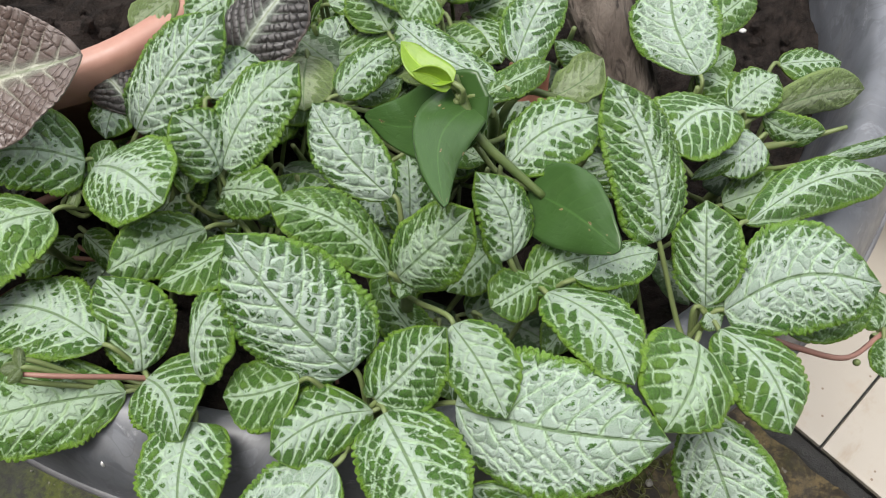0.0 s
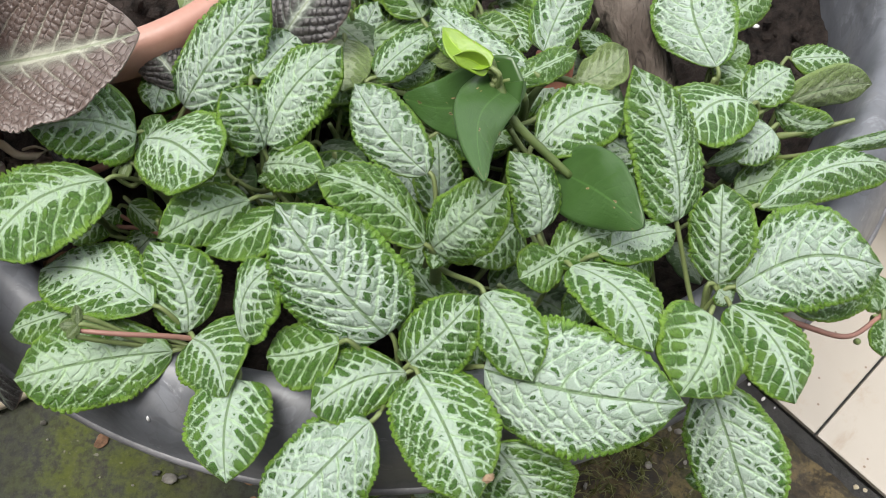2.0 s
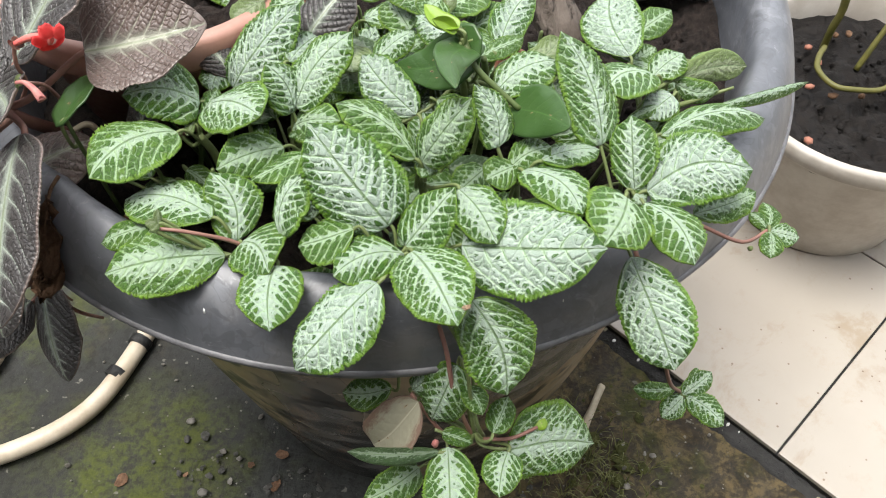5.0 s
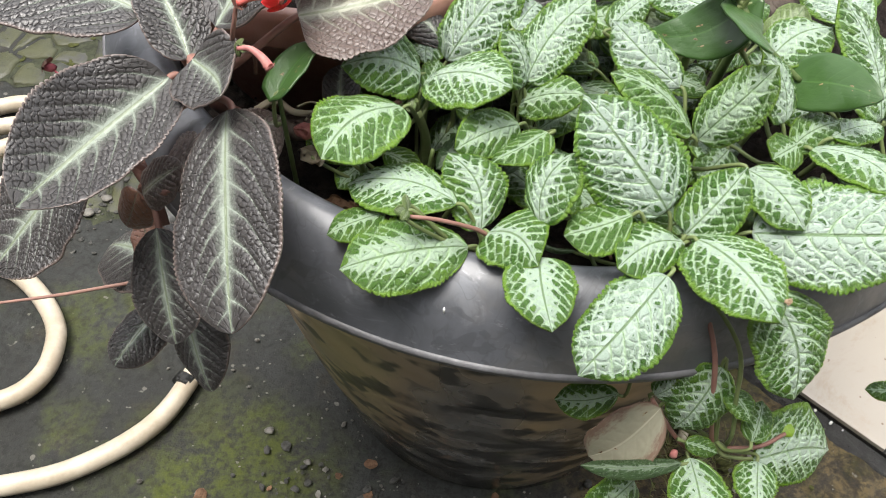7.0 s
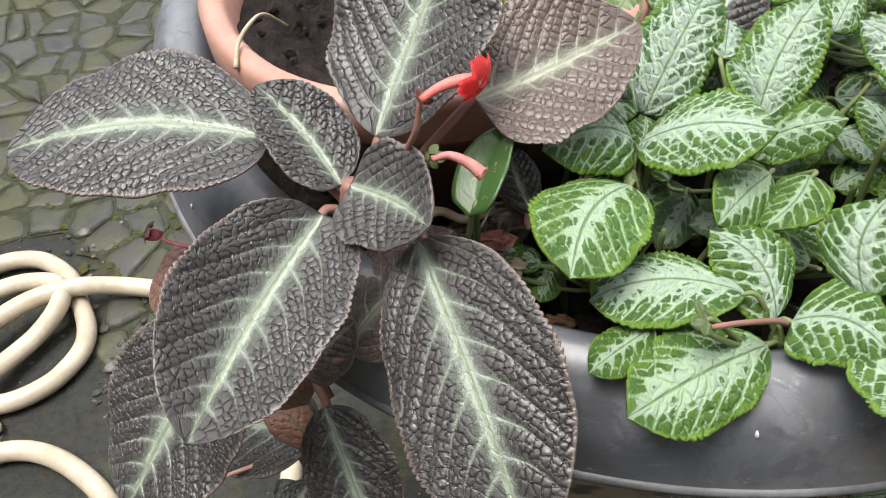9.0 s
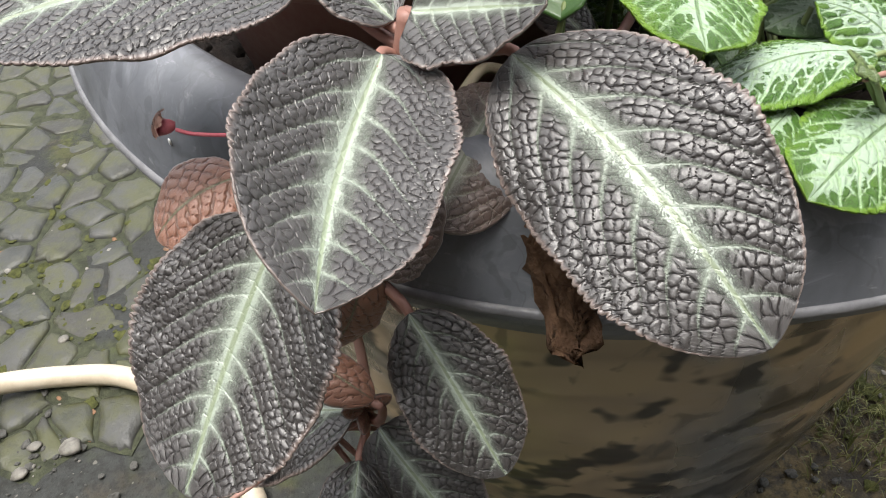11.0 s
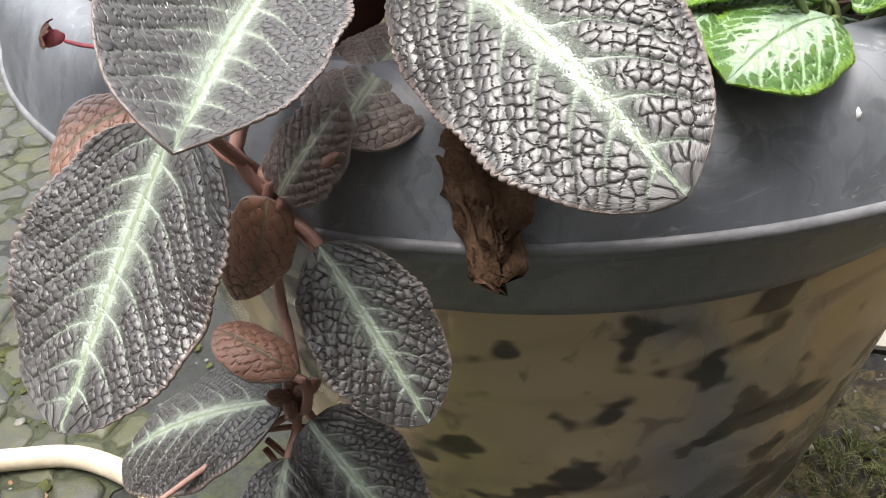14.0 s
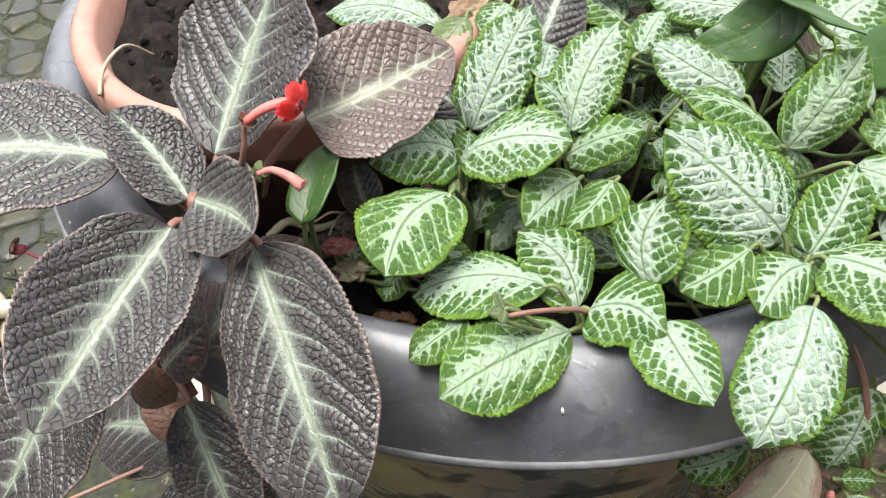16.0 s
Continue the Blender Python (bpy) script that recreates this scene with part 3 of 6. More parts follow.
def plates_of(style, length, width, widest, rng):
    """Where the plates between the veins have their middles, on the flat blade."""
    size, veins, slant = STYLE[style][5:8]
    size = min(size, width * 0.16)
    along = size * (0.62 if style in ("dark", "bronze", "rust") else 0.95)
    pts = []
    gap = length / veins * 0.75
    for side in (-1, 1):
        for n in range(-4, veins + 1):
            b = 0.09
            while b < 1.0:
                k = max(1, round(gap / size)) if b > 0.26 else max(1, round(gap / size) - 1)
                for i in range(k):
                    bb = b + rng.uniform(-0.32, 0.32) * along / (width / 2)
                    s = (n + (i + 0.5) / k + rng.uniform(-0.13, 0.13) / k) / veins - 0.02 * side
                    u = s + slant * bb * (0.40 + 0.60 * bb)
                    if 0 < u < 1 and bb < half_width(style, np.array(u), widest) + 0.02:
                        pts.append((u * length, bb * side * width / 2))
                b += along / (width / 2) * rng.uniform(0.85, 1.2)
    return np.array(pts if len(pts) > 1 else [(length * 0.3, 0.0), (length * 0.6, 0.0)])


def blade_mesh(style, length, width, widest, bend, form, seed):
    """A blade in its own frame: x from stalk to tip, y across, z up; a quilted upper skin and a plain lower one."""
    arch, fold, tooth, teeth, high, size, veins, slant, step = STYLE[style]
    size = min(size, width * 0.16) * (0.8 if style in ("dark", "bronze", "rust") else 1.0)
    rng = random.Random(seed)
    arch *= rng.uniform(0.6, 1.4)
    fold *= rng.uniform(0.5, 1.5)
    wave = rng.uniform(0, 6)
    rows = int(min(max(length / step, 18), 200))
    cols = 4 * int(min(max(width / step / 4.4, 3), 26))
    u = ((np.arange(rows + 1) / rows) ** 0.92)[:, None] * np.ones((1, cols + 1))
    v = (2 * np.arange(cols + 1) / cols - 1)[None, :] * np.ones((rows + 1, 1))
    a = np.abs(v)
    side = np.where(v > 0, 1.0, -1.0)
    half = half_width(style, u, widest) * width / 2
    n_teeth = max(8, length * teeth)
    # teeth lean to the tip and vary along the rim
    run = n_teeth * u + 0.5 * np.sin(7 * u + wave) + 0.3 * side
    saw = np.abs(np.sin(np.pi * (run + 0.12 * np.sin(2 * np.pi * run)))) ** 0.8 - 0.5
    big = 0.02 * np.sin(17 * u + wave * 2 + 1.3 * side) + 0.012 * np.sin(31 * u + wave * 3 - side)
    out = 1 + (tooth * saw * (0.75 + 0.5 * np.sin(11 * u + wave + side)) + (big if tooth > 0 else 0)) * a ** 5
    flat_y = half * v
    x = length * u
    if style == "heart":
        x = x - length * 0.20 * a ** 1.5 * (1 - u) ** 3
    y = flat_y * out + bend * length * np.sin(np.pi * u)
    body = np.sin(np.pi * np.clip(u, 0, 1)) ** 0.5
    if form is not None:
        z = form[1] * length * 4 * u * (1 - u) + form[0] * half * a ** 1.25
    else:
        z = (arch * length * 4 * u * (1 - u)) * (1 - a * a) - fold * half * (1 - a ** 1.6)
    ruffle = 0.030 * np.sin(9 * u + wave + np.where(v > 0, 2.2, 0)) + 0.014 * np.sin(21 * u + 2 * wave - np.where(v > 0, 1.1, 0))
    z = z + width * a ** 3 * ruffle * body
    z = z + 0.35 * tooth * half * saw * a ** 3
    # veins and plates
    b = a * half / (width / 2)
    wob = 0.045 * np.sin(11 * b + 3 * u + wave) + 0.03 * np.sin(23 * u - 5 * b + 2 * wave)
    count = (u - slant * b * (0.40 + 0.60 * b) + 0.02 * side) * veins + wob
    f = count - np.floor(count)
    vein = np.minimum(f, 1 - f)
    flat = np.stack((u * length, flat_y), -1).reshape(-1, 2)
    pts = plates_of(style, length, width, widest, rng)
    bent = 0.45 if style in ("dark", "bronze", "rust") else 1.0
    for k, amp in ((3.1 / size, 0.16 * bent), (7.3 / size, 0.07 * bent)):
        p, q = flat[:, 0].copy(), flat[:, 1].copy()
        flat = flat + amp * size * np.stack((np.sin(k * q + 5 * wave + 0.6 * k * p), np.sin(k * p - 3 * wave - 0.5 * k * q)), -1)
    d = ((flat[:, None, :] - pts[None, :, :]) ** 2).sum(-1)
    two = np.argpartition(d, 1, axis=1)[:, :2]
    at = np.arange(len(flat))
    first = np.where(d[at, two[:, 0]] <= d[at, two[:, 1]], two[:, 0], two[:, 1])
    second = two.sum(1) - first
    apart = np.maximum(np.linalg.norm(pts[first] - pts[second], axis=1), 1e-5)
    net = ((d[at, second] - d[at, first]) / (2 * apart) / size).reshape(u.shape)
    net = np.minimum(net, vein * length / veins * 0.75 / size)
    net = np.clip(np.minimum(net, (a * half + 0.0002) / size), 0, 0.6)
    lots = np.array([rng.random() for _ in pts])
    own = lots[first].reshape(u.shape)
    dome = 1 - (1 - np.minimum(net / (0.25 if style in ("dark", "bronze") else 0.36), 1)) ** 2
    calm = (0.35 + 0.65 * np.clip((a - 0.04) / 0.16, 0, 1)) * (1 - a ** 14) * np.minimum(body * 1.3, 1)
    relief = high * calm * ((0.75 + 0.5 * own) * dome + 0.45 * np.sin(np.pi * f) ** 0.7 * np.minimum(1, a * 4) - 0.9 * np.exp(-(a * 13) ** 2) - 0.55)
    if style in ("dark", "bronze"):
        relief = relief + 0.00042 * calm * np.sin(np.pi * f) ** 0.7 * np.minimum(1, a * 3)
    n, count_top = cols + 1, (rows + 1) * (cols + 1)
    top = np.stack((x, y, z + relief), -1).reshape(-1, 3)
    keep = np.arange(0, cols + 1, 4)
    low = np.stack((x, y, z - 0.0009), -1)[:, keep].reshape(-1, 3)
    m = len(keep)
    idx = np.arange(count_top).reshape(rows + 1, n)
    jdx = count_top + np.arange((rows + 1) * m).reshape(rows + 1, m)
    upper = np.stack((idx[:-1, :-1], idx[1:, :-1], idx[1:, 1:], idx[:-1, 1:]), -1).reshape(-1, 4)
    lower = np.stack((jdx[:-1, :-1], jdx[:-1, 1:], jdx[1:, 1:], jdx[1:, :-1]), -1).reshape(-1, 4)
    left = np.stack((idx[:-1, 0], jdx[:-1, 0], jdx[1:, 0], idx[1:, 0]), -1)
    right = np.stack((idx[:-1, -1], idx[1:, -1], jdx[1:, -1], jdx[:-1, -1]), -1)
    faces = np.concatenate((upper, left, right, lower))
    me = bpy.data.meshes.new("leaf")
    me.from_pydata(np.concatenate((top, low)), [], faces)
    for name, field, plain in (("net", net, 0.3), ("own", own, 0.5), ("vein", vein, 0.25)):
        layer = me.attributes.new(name, 'FLOAT', 'POINT')
        layer.data.foreach_set("value", np.concatenate((field.ravel(), np.full(len(low), plain))).astype(np.float32))
    uv = me.uv_layers.new(name="blade")
    uv_all = np.stack((u, v * 0.5 + 0.5), -1)
    uv_all = np.concatenate((uv_all.reshape(-1, 2), uv_all[:, keep].reshape(-1, 2)))
    uv.data.foreach_set("uv", uv_all[faces.ravel()].astype(np.float32).ravel())
    me.materials.append(LEAF[style])
    me.materials.append(LEAF[UNDER.get(style, "pale")])
    under = np.zeros(len(faces), dtype=np.int32)
    under[-len(lower):] = 1
    me.polygons.foreach_set("material_index", under)
    me.polygons.foreach_set("use_smooth", [True] * len(me.polygons))
    return me


NODE = {}
SEED = [11]


def leaf(plant, style, base, tip, width, up, widest, bend=0.0, stalk=None, label="", form=None):
    """One leaf of a plant from the stalk's end to the tip; up is the way its upper face looks."""
    SEED[0] += 1
    base, tip, up = Vector(base), Vector(tip), Vector(up)
    along = tip - base
    length = along.length
    ax = along.normalized()
    ay = up.cross(ax).normalized()
    az = ax.cross(ay)
    m = Matrix.Translation(base) @ Matrix((ax, ay, az)).transposed().to_4x4()
    ob = part("leaf", blade_mesh(style, length, width, widest, bend, form, SEED[0]), plant, label, m)
    node = Vector(NODE[plant]) if stalk is None else Vector(stalk)
    inv = m.inverted()
    way = node - base
    longest = 0.006 if style == "young" else 0.06
    if way.length > longest:
        node = base + way * (longest / way.length)
    mid = base * 0.45 + node * 0.55 - ax * min(0.005, length * 0.1) - Vector((0, 0, 0.006))
    red = style in ("dark", "bronze", "rust")
    r = 0.0019 if red else 0.0010
    sink = 0.0026 if red else 0.0014
    bm = tube([inv @ (base + ax * length * 0.05 - az * sink), inv @ (base - ax * 0.004 - az * sink), inv @ mid, inv @ node], r * 0.9, r * 1.15, 7, 4)
    part("leaf_stalk", finish(bm, "leaf_stalk", RED_STALK if red else GREEN_STALK), ob, "", m)
    return ob


def plant(name, node, label, category, group=""):
    ob = thing(name, node, label, category, group)
    NODE[ob] = node
    return ob


# ---- ground, paving and tiles ----
def sheet():
    """The ground: fine and slightly uneven near the pot, coarse out to the distance."""
    line = [-30, -12, -5, -2.5] + [-1.5 + 0.05 * i for i in range(61)] + [2.5, 5, 12, 30]
    bm = bmesh.new()
    grid = []
    for x in line:
        row = []
        for y in line:
            z = 0.0
            if max(abs(x), abs(y)) < 1.45:
                z = 0.004 * noise.fractal(Vector((x * 5, y * 5, 0)), 1.0, 2.0, 3)
            row.append(bm.verts.new((x, y, z)))
        grid.append(row)
    for a, b in zip(grid, grid[1:]):
        for i in range(len(line) - 1):
            bm.faces.new((a[i], b[i], b[i + 1], a[i + 1]))
    return bm


# two walls out of view, added to cut light from south and west
wall = lone("unseen_wall_south", finish(box(-4.0, 4.0, -1.95, -1.80, 0.0, 2.9), "unseen_wall_south", UNSEEN_WALL, False), "added unseen wall that blocks sky light from the south", "wall", "structure")
lone("unseen_wall_west", finish(box(-2.05, -1.90, -1.799, 4.0, 0.0, 1.5), "unseen_wall_west", UNSEEN_WALL, False), "added unseen low wall that blocks sky light from the west", "wall", "structure")
ground = lone("ground", finish(sheet(), "ground", GROUND), "dark weathered concrete ground with patches of green moss", "ground", "structure")


def cell_outline(c, others, reach):
    """The patch of ground nearest to c: a square cut along the middle lines to its neighbours."""
    poly = [Vector((c.x + reach * sx, c.y + reach * sy, 0)) for sx, sy in ((-1, -1), (1, -1), (1, 1), (-1, 1))]
    for o in others:
        d = o - c
        if o is c or d.length > 3 * reach:
            continue
        mid, cut = (o + c) / 2, []
        for p, q in zip(poly, poly[1:] + poly[:1]):
            a, b = (p - mid).dot(d), (q - mid).dot(d)
            if a <= 0:
                cut.append(p)
            if a * b < 0:
                cut.append(p + (q - p) * (a / (a - b)))
        poly = cut
    return poly


def stone_piece(points, top, seed):
    """A flat paving stone: an uneven outline, a rounded upper edge, a slightly tilted face."""
    bm = bmesh.new()
    c = sum(points, Vector()) / len(points)
    rng = random.Random(seed)
    tilt = Vector((rng.uniform(-0.07, 0.07), rng.uniform(-0.07, 0.07), 0))
    round_off = []
    for i, p in enumerate(points):
        a, b = points[i - 1], points[(i + 1) % len(points)]
        round_off += [p + (a - p) * 0.22, p * 0.88 + (a + b) * 0.06, p + (b - p) * 0.22]
    points = [p + (p - c) * rng.uniform(-0.16, 0.05) for p in round_off]
    rings = []
    for inset, z in ((0.0000, -0.006), (0.0012, top * 0.30), (0.0045, top * 0.75), (0.0110, top)):
        ring = []
        for p in points:
            d = p - c
            q = c + d * max(0.2, 1 - inset / max(d.length, 0.004))
            ring.append(bm.verts.new((q.x, q.y, z + d.dot(tilt) * (z > 0) + 0.0012 * noise.noise(q * 70))))
        rings.append(ring)
    k = len(points)
    for a, b in zip(rings, rings[1:]):
        for i in range(k):
            bm.faces.new((a[i], a[(i + 1) % k], b[(i + 1) % k], b[i]))
    bm.faces.new(rings[-1])
    return bm


def paving():
    """Irregular stones set in dirt, left of and behind the pot."""
    root = thing("paving", (-0.6, 0.8, 0), "uneven grey paving stones with mossy joints", "paving", "", "structure")
    rng = random.Random(5)
    step = 0.052
    bed = bmesh.new()
    seeds = []
    for iy in range(34):
        for ix in range(15):
            seeds.append(Vector((-0.24 - step * ix - (step / 2 if iy % 2 else 0) + rng.uniform(-0.026, 0.026), 0.15 + step * 0.9 * iy + rng.uniform(-0.024, 0.024), 0)))
    for c in seeds:
        if c.x > -0.285 + 0.12 * (c.y - 0.3) or c.x < -0.66 + (0.42 - c.y) * 0.5 or c.y < 0.19 + rng.uniform(-0.03, 0.03) + (0.20 if c.x < -0.47 else 0):
            continue
        poly = cell_outline(c, seeds, 0.048)
        if len(poly) < 3:
            continue
        low = 0.0012 + 0.0000015 * len(bed.faces)
        bed.faces.new([bed.verts.new(c + (p - c) * 1.05 + Vector((0, 0, low))) for p in poly])
        part("stone", finish(stone_piece(poly, rng.uniform(0.0022, 0.0068), rng.random()), "stone", STONE), root)
    part("bedding", finish(bed, "bedding", JOINT, False), root, "mossy dirt filling the joints")


TURN = pose(0.394, -0.137, 0, 0, 0, 44.5)


def tiles():
    """Cream tiles on a low slab whose edge runs slantwise past the pot."""
    root = thing("tile_floor", (0.394, -0.137, 0), "cream glazed floor tiles with dark joints and brown specks", "tile floor", "", "structure")
    size, gap = 0.30, 0.0024
    slab = box(-0.009, 1.9, -0.9, 0.6, -0.02, 0.0105)
    part("slab", finish(slab, "slab", GROUT, False), root, "dark wet mortar bed", TURN)
    me = finish(box(gap / 2, size - gap / 2, gap / 2, size - gap / 2, 0.004, 0.016, 0.0012), "tile", TILE, False)
    for i in range(6):
        for j in range(-3, 2):
            if i * size > 1.2 and (j < -1 or j > 2):
                continue
            part("tile", me, root, "", TURN @ pose(i * size - 0.010, j * size, 0))
    edge = bmesh.new()
    rows = []
    for i in range(301):
        y = -0.9 + 0.005 * i
        row = []
        for x, z in ((-0.028, -0.004), (-0.022, 0.0012), (-0.017, 0.0030), (-0.012, 0.0042), (-0.008, 0.0052)):
            p = Vector((x * 40, y * 40, 0))
            q = Vector((x * 130, y * 130, 3))
            row.append(edge.verts.new((x + (0.007 * noise.noise(p) + 0.003 * noise.noise(q)) * (x < -0.010), y, z + 0.0030 * noise.noise(q) + 0.0016 * noise.noise(q * 2.3))))
        rows.append(row)
    for a, b in zip(rows, rows[1:]):
        for j in range(4):
            edge.faces.new((a[j], a[j + 1], b[j + 1], b[j]))
    part("edging", finish(edge, "edging", GROUT), root, "black damp edge with pale chips", TURN)
    rng = random.Random(17)
    for i in range(26):
        w = rng.uniform(0.0012, 0.0034)
        chip = lump((w, w * rng.uniform(0.5, 1.0), w * 0.5), i, 0.4, 1)
        part("chip", finish(chip, "chip", WHITE if i % 3 else PALE_DRY, False), root, "pale chip of mortar", TURN @ pose(-0.014 + rng.uniform(-0.004, 0.003), rng.uniform(-0.28, 0.32), 0.0065))


def grit():
    """Loose crumbs of stone and dirt on the concrete."""
    bm = bmesh.new()
    rng = random.Random(9)
    for i in range(190):
        an, r = rng.uniform(math.pi, 2 * math.pi + 0.4), rng.uniform(0.19, 0.42)
        x, y = r * math.cos(an), r * math.sin(an) * 0.8 + 0.02
        if (Vector((x - 0.394, y + 0.137, 0)).dot(Vector((0.713, 0.701, 0)))) > -0.01:
            continue
        s = rng.uniform(0.0006, 0.0022) * (2.2 if rng.random() < 0.08 else 1)
        bmesh.ops.create_icosphere(bm, subdivisions=1, radius=s, matrix=pose(x, y, s * 0.5 + 0.002, rng.uniform(0, 90), rng.uniform(0, 90)) @ Matrix.Diagonal((1, rng.uniform(0.6, 1), rng.uniform(0.4, 0.8), 1)))
    lone("grit", finish(bm, "grit", PEBBLE, False), "pale grit and crumbs strewn on the concrete", "grit", "stuff")


def scatter(name, spots, sizes, flat, mat, label, category, seed):
    """Small uneven lumps strewn over patches (x, y, spread, how many) of ground."""
    rng = random.Random(seed)
    verts, faces = [], []
    ball = bmesh.new()
    bmesh.ops.create_icosphere(ball, subdivisions=2, radius=1.0)
    ball.verts.index_update()
    shape = [v.co.copy() for v in ball.verts]
    tris = [[v.index for v in f.verts] for f in ball.faces]
    ball.free()
    for x0, y0, spread, count in spots:
        for _ in range(count):
            x, y = rng.gauss(x0, spread), rng.gauss(y0, spread)
            if math.hypot(x, y) < 0.172 or Vector((x - 0.394, y + 0.137, 0)).dot(Vector((0.713, 0.701, 0))) > -0.02:
                continue
            s = sizes[0] + (sizes[1] - sizes[0]) * rng.random() ** 2.5
            m = pose(x, y, s * flat * 0.5 + 0.002, 0, 0, rng.uniform(0, 360)) @ Matrix.Diagonal((s, s * rng.uniform(0.5, 1), s * flat, 1))
            off = Vector((rng.random(), rng.random(), rng.random())) * 50
            k = len(verts)
            verts += [m @ (p * (1 + 0.5 * noise.noise(p * 1.3 + off))) for p in shape]
            faces += [[k + i for i in t] for t in tris]
    me = bpy.data.meshes.new(name)
    me.from_pydata(verts, [], faces)
    me.polygons.foreach_set("use_smooth", [flat > 0.5] * len(me.polygons))
    me.materials.append(mat)
    lone(name, me, label, category, "stuff")


scatter("rubble", ((-0.20, -0.155, 0.03, 30), (-0.11, -0.18, 0.03, 40), (-0.04, -0.23, 0.05, 30), (0.12, -0.20, 0.04, 30), (-0.44, 0.19, 0.035, 60), (-0.52, 0.33, 0.06, 40)), (0.0010, 0.0060), 0.4, RUBBLE, "dark broken rubble and grit at the planter's foot", "rubble", 61)
scatter("gravel", ((-0.20, -0.155, 0.03, 6), (-0.10, -0.19, 0.04, 8), (0.22, -0.16, 0.05, 20), (-0.43, 0.20, 0.03, 14), (-0.40, 0.42, 0.12, 40), (-0.50, 0.38, 0.06, 24)), (0.0008, 0.0038), 0.5, PEBBLE, "scattered pale gravel on the ground", "gravel", 62)
scatter("moss_clumps", ((-0.38, 0.36, 0.06, 70), (-0.36, 0.55, 0.11, 150), (-0.52, 0.48, 0.07, 60), (-0.36, 0.80, 0.13, 120), (0.20, -0.15, 0.04, 50)), (0.002, 0.009), 0.14, MOSS, "low tufts of moss and dirt in the joints", "moss", 63)
scatter("leaf_litter", ((-0.40, 0.50, 0.12, 26), (-0.47, 0.24, 0.05, 14), (-0.16, -0.17, 0.05, 12)), (0.003, 0.009), 0.10, DRY, "brown scraps of dead leaf on the ground", "leaf litter", 64)


# ---- the big pot ----
def big_pot():
    root = thing("planter", (0, 0, 0), "large round dark grey plastic planter with a flared rim", "planter")
    body = [(0.0, 0.012), (0.150, 0.012), (0.158, 0.002), (0.166, 0.006), (0.178, 0.06), (0.196, 0.14), (0.212, 0.22), (0.226, 0.30), (0.233, 0.36), (0.234, 0.372), (0.2365, 0.376), (0.2372, 0.392), (0.2375, 0.396)]
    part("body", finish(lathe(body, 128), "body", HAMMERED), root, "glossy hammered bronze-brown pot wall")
    rim = [(0.2375, 0.394), (0.243, 0.396), (0.246, 0.404), (0.250, 0.436), (0.262, 0.448), (0.281, 0.452), (0.2850, 0.4555), (0.2850, 0.4600), (0.2845, 0.4640),
           (0.2830, 0.4680), (0.2805, 0.480), (0.2760, 0.4925), (0.2690, 0.5025), (0.2600, 0.5075), (0.2540, 0.5070), (0.2495, 0.5020), (0.2465, 0.490), (0.2440, 0.46), (0.240, 0.40), (0.2375, 0.394)]
    part("rim", finish(lathe(rim, 160, wobble=0.0012), "rim", POT), root, "dusty grey rolled plastic rim with scuffs")
    lip = []
    for i in range(9):
        an = -1.9 + 3.8 * i / 8
        lip.append((0.2848 + 0.0021 * math.cos(an), 0.4610 + 0.0023 * math.sin(an)))
    part("lip", finish(lathe(lip, 160, wobble=0.0012), "lip", WORN), root, "worn pale edge of the rim")
    for an, z, w in ((-1.88, 0.4905, 0.0016), (-2.82, 0.484, 0.0012), (-1.66, 0.470, 0.0009), (-1.2, 0.488, 0.001)):
        r = 0.2768 if z > 0.485 else 0.280
        bm = lump((w * 0.5, w, w * 1.6), an, 0.2, 1)
        part("fleck", finish(bm, "fleck", WHITE), root, "white fleck of dried dirt", pose(r * math.cos(an), r * math.sin(an), z))


def soil_bed():
    """Crumbly soil: heaps, clods and pores over a round bed."""
    rings, spokes = 110, 300
    verts, faces = [], []
    for i in range(rings):
        r = 0.244 * (i + 0.5) / rings
        for k in range(spokes):
            an = 2 * math.pi * k / spokes
            p = Vector((r * math.cos(an), r * math.sin(an), 0))
            z = 0.448 + 0.012 * noise.fractal(p * 22, 1.0, 2.0, 3)
            z += 0.0055 * abs(noise.noise(p * 85)) + 0.0050 * abs(noise.noise(p * 190 + Vector((7, 0, 0)))) + 0.0022 * noise.noise(p * 420)
            verts.append((p.x, p.y, z))
    for i in range(rings - 1):
        for k in range(spokes):
            q = (k + 1) % spokes
            faces.append((i * spokes + k, (i + 1) * spokes + k, (i + 1) * spokes + q, i * spokes + q))
    faces.append(tuple(range(spokes)))
    me = bpy.data.meshes.new("soil")
    me.from_pydata(verts, [], faces)
    me.polygons.foreach_set("use_smooth", [True] * len(me.polygons))
    me.materials.append(SOIL)
    lone("soil", me, "dark crumbly damp potting soil filling the planter", "soil", "stuff")


def clods():
    bm = bmesh.new()
    rng = random.Random(21)
    for i in range(1500):
        an, r = rng.uniform(0, 6.283), 0.235 * math.sqrt(rng.random())
        s = 0.0008 + 0.0040 * rng.random() ** 3
        bmesh.ops.create_icosphere(bm, subdivisions=1, radius=s, matrix=pose(r * math.cos(an), r * math.sin(an), 0.452 + rng.uniform(-0.004, 0.008), rng.uniform(0, 180), rng.uniform(0, 180)) @ Matrix.Diagonal((1, rng.uniform(0.5, 1), rng.uniform(0.5, 1), 1)))
    lone("soil_crumbs", finish(bm, "soil_crumbs", SOIL, False), "loose crumbs of dark soil", "soil", "stuff")


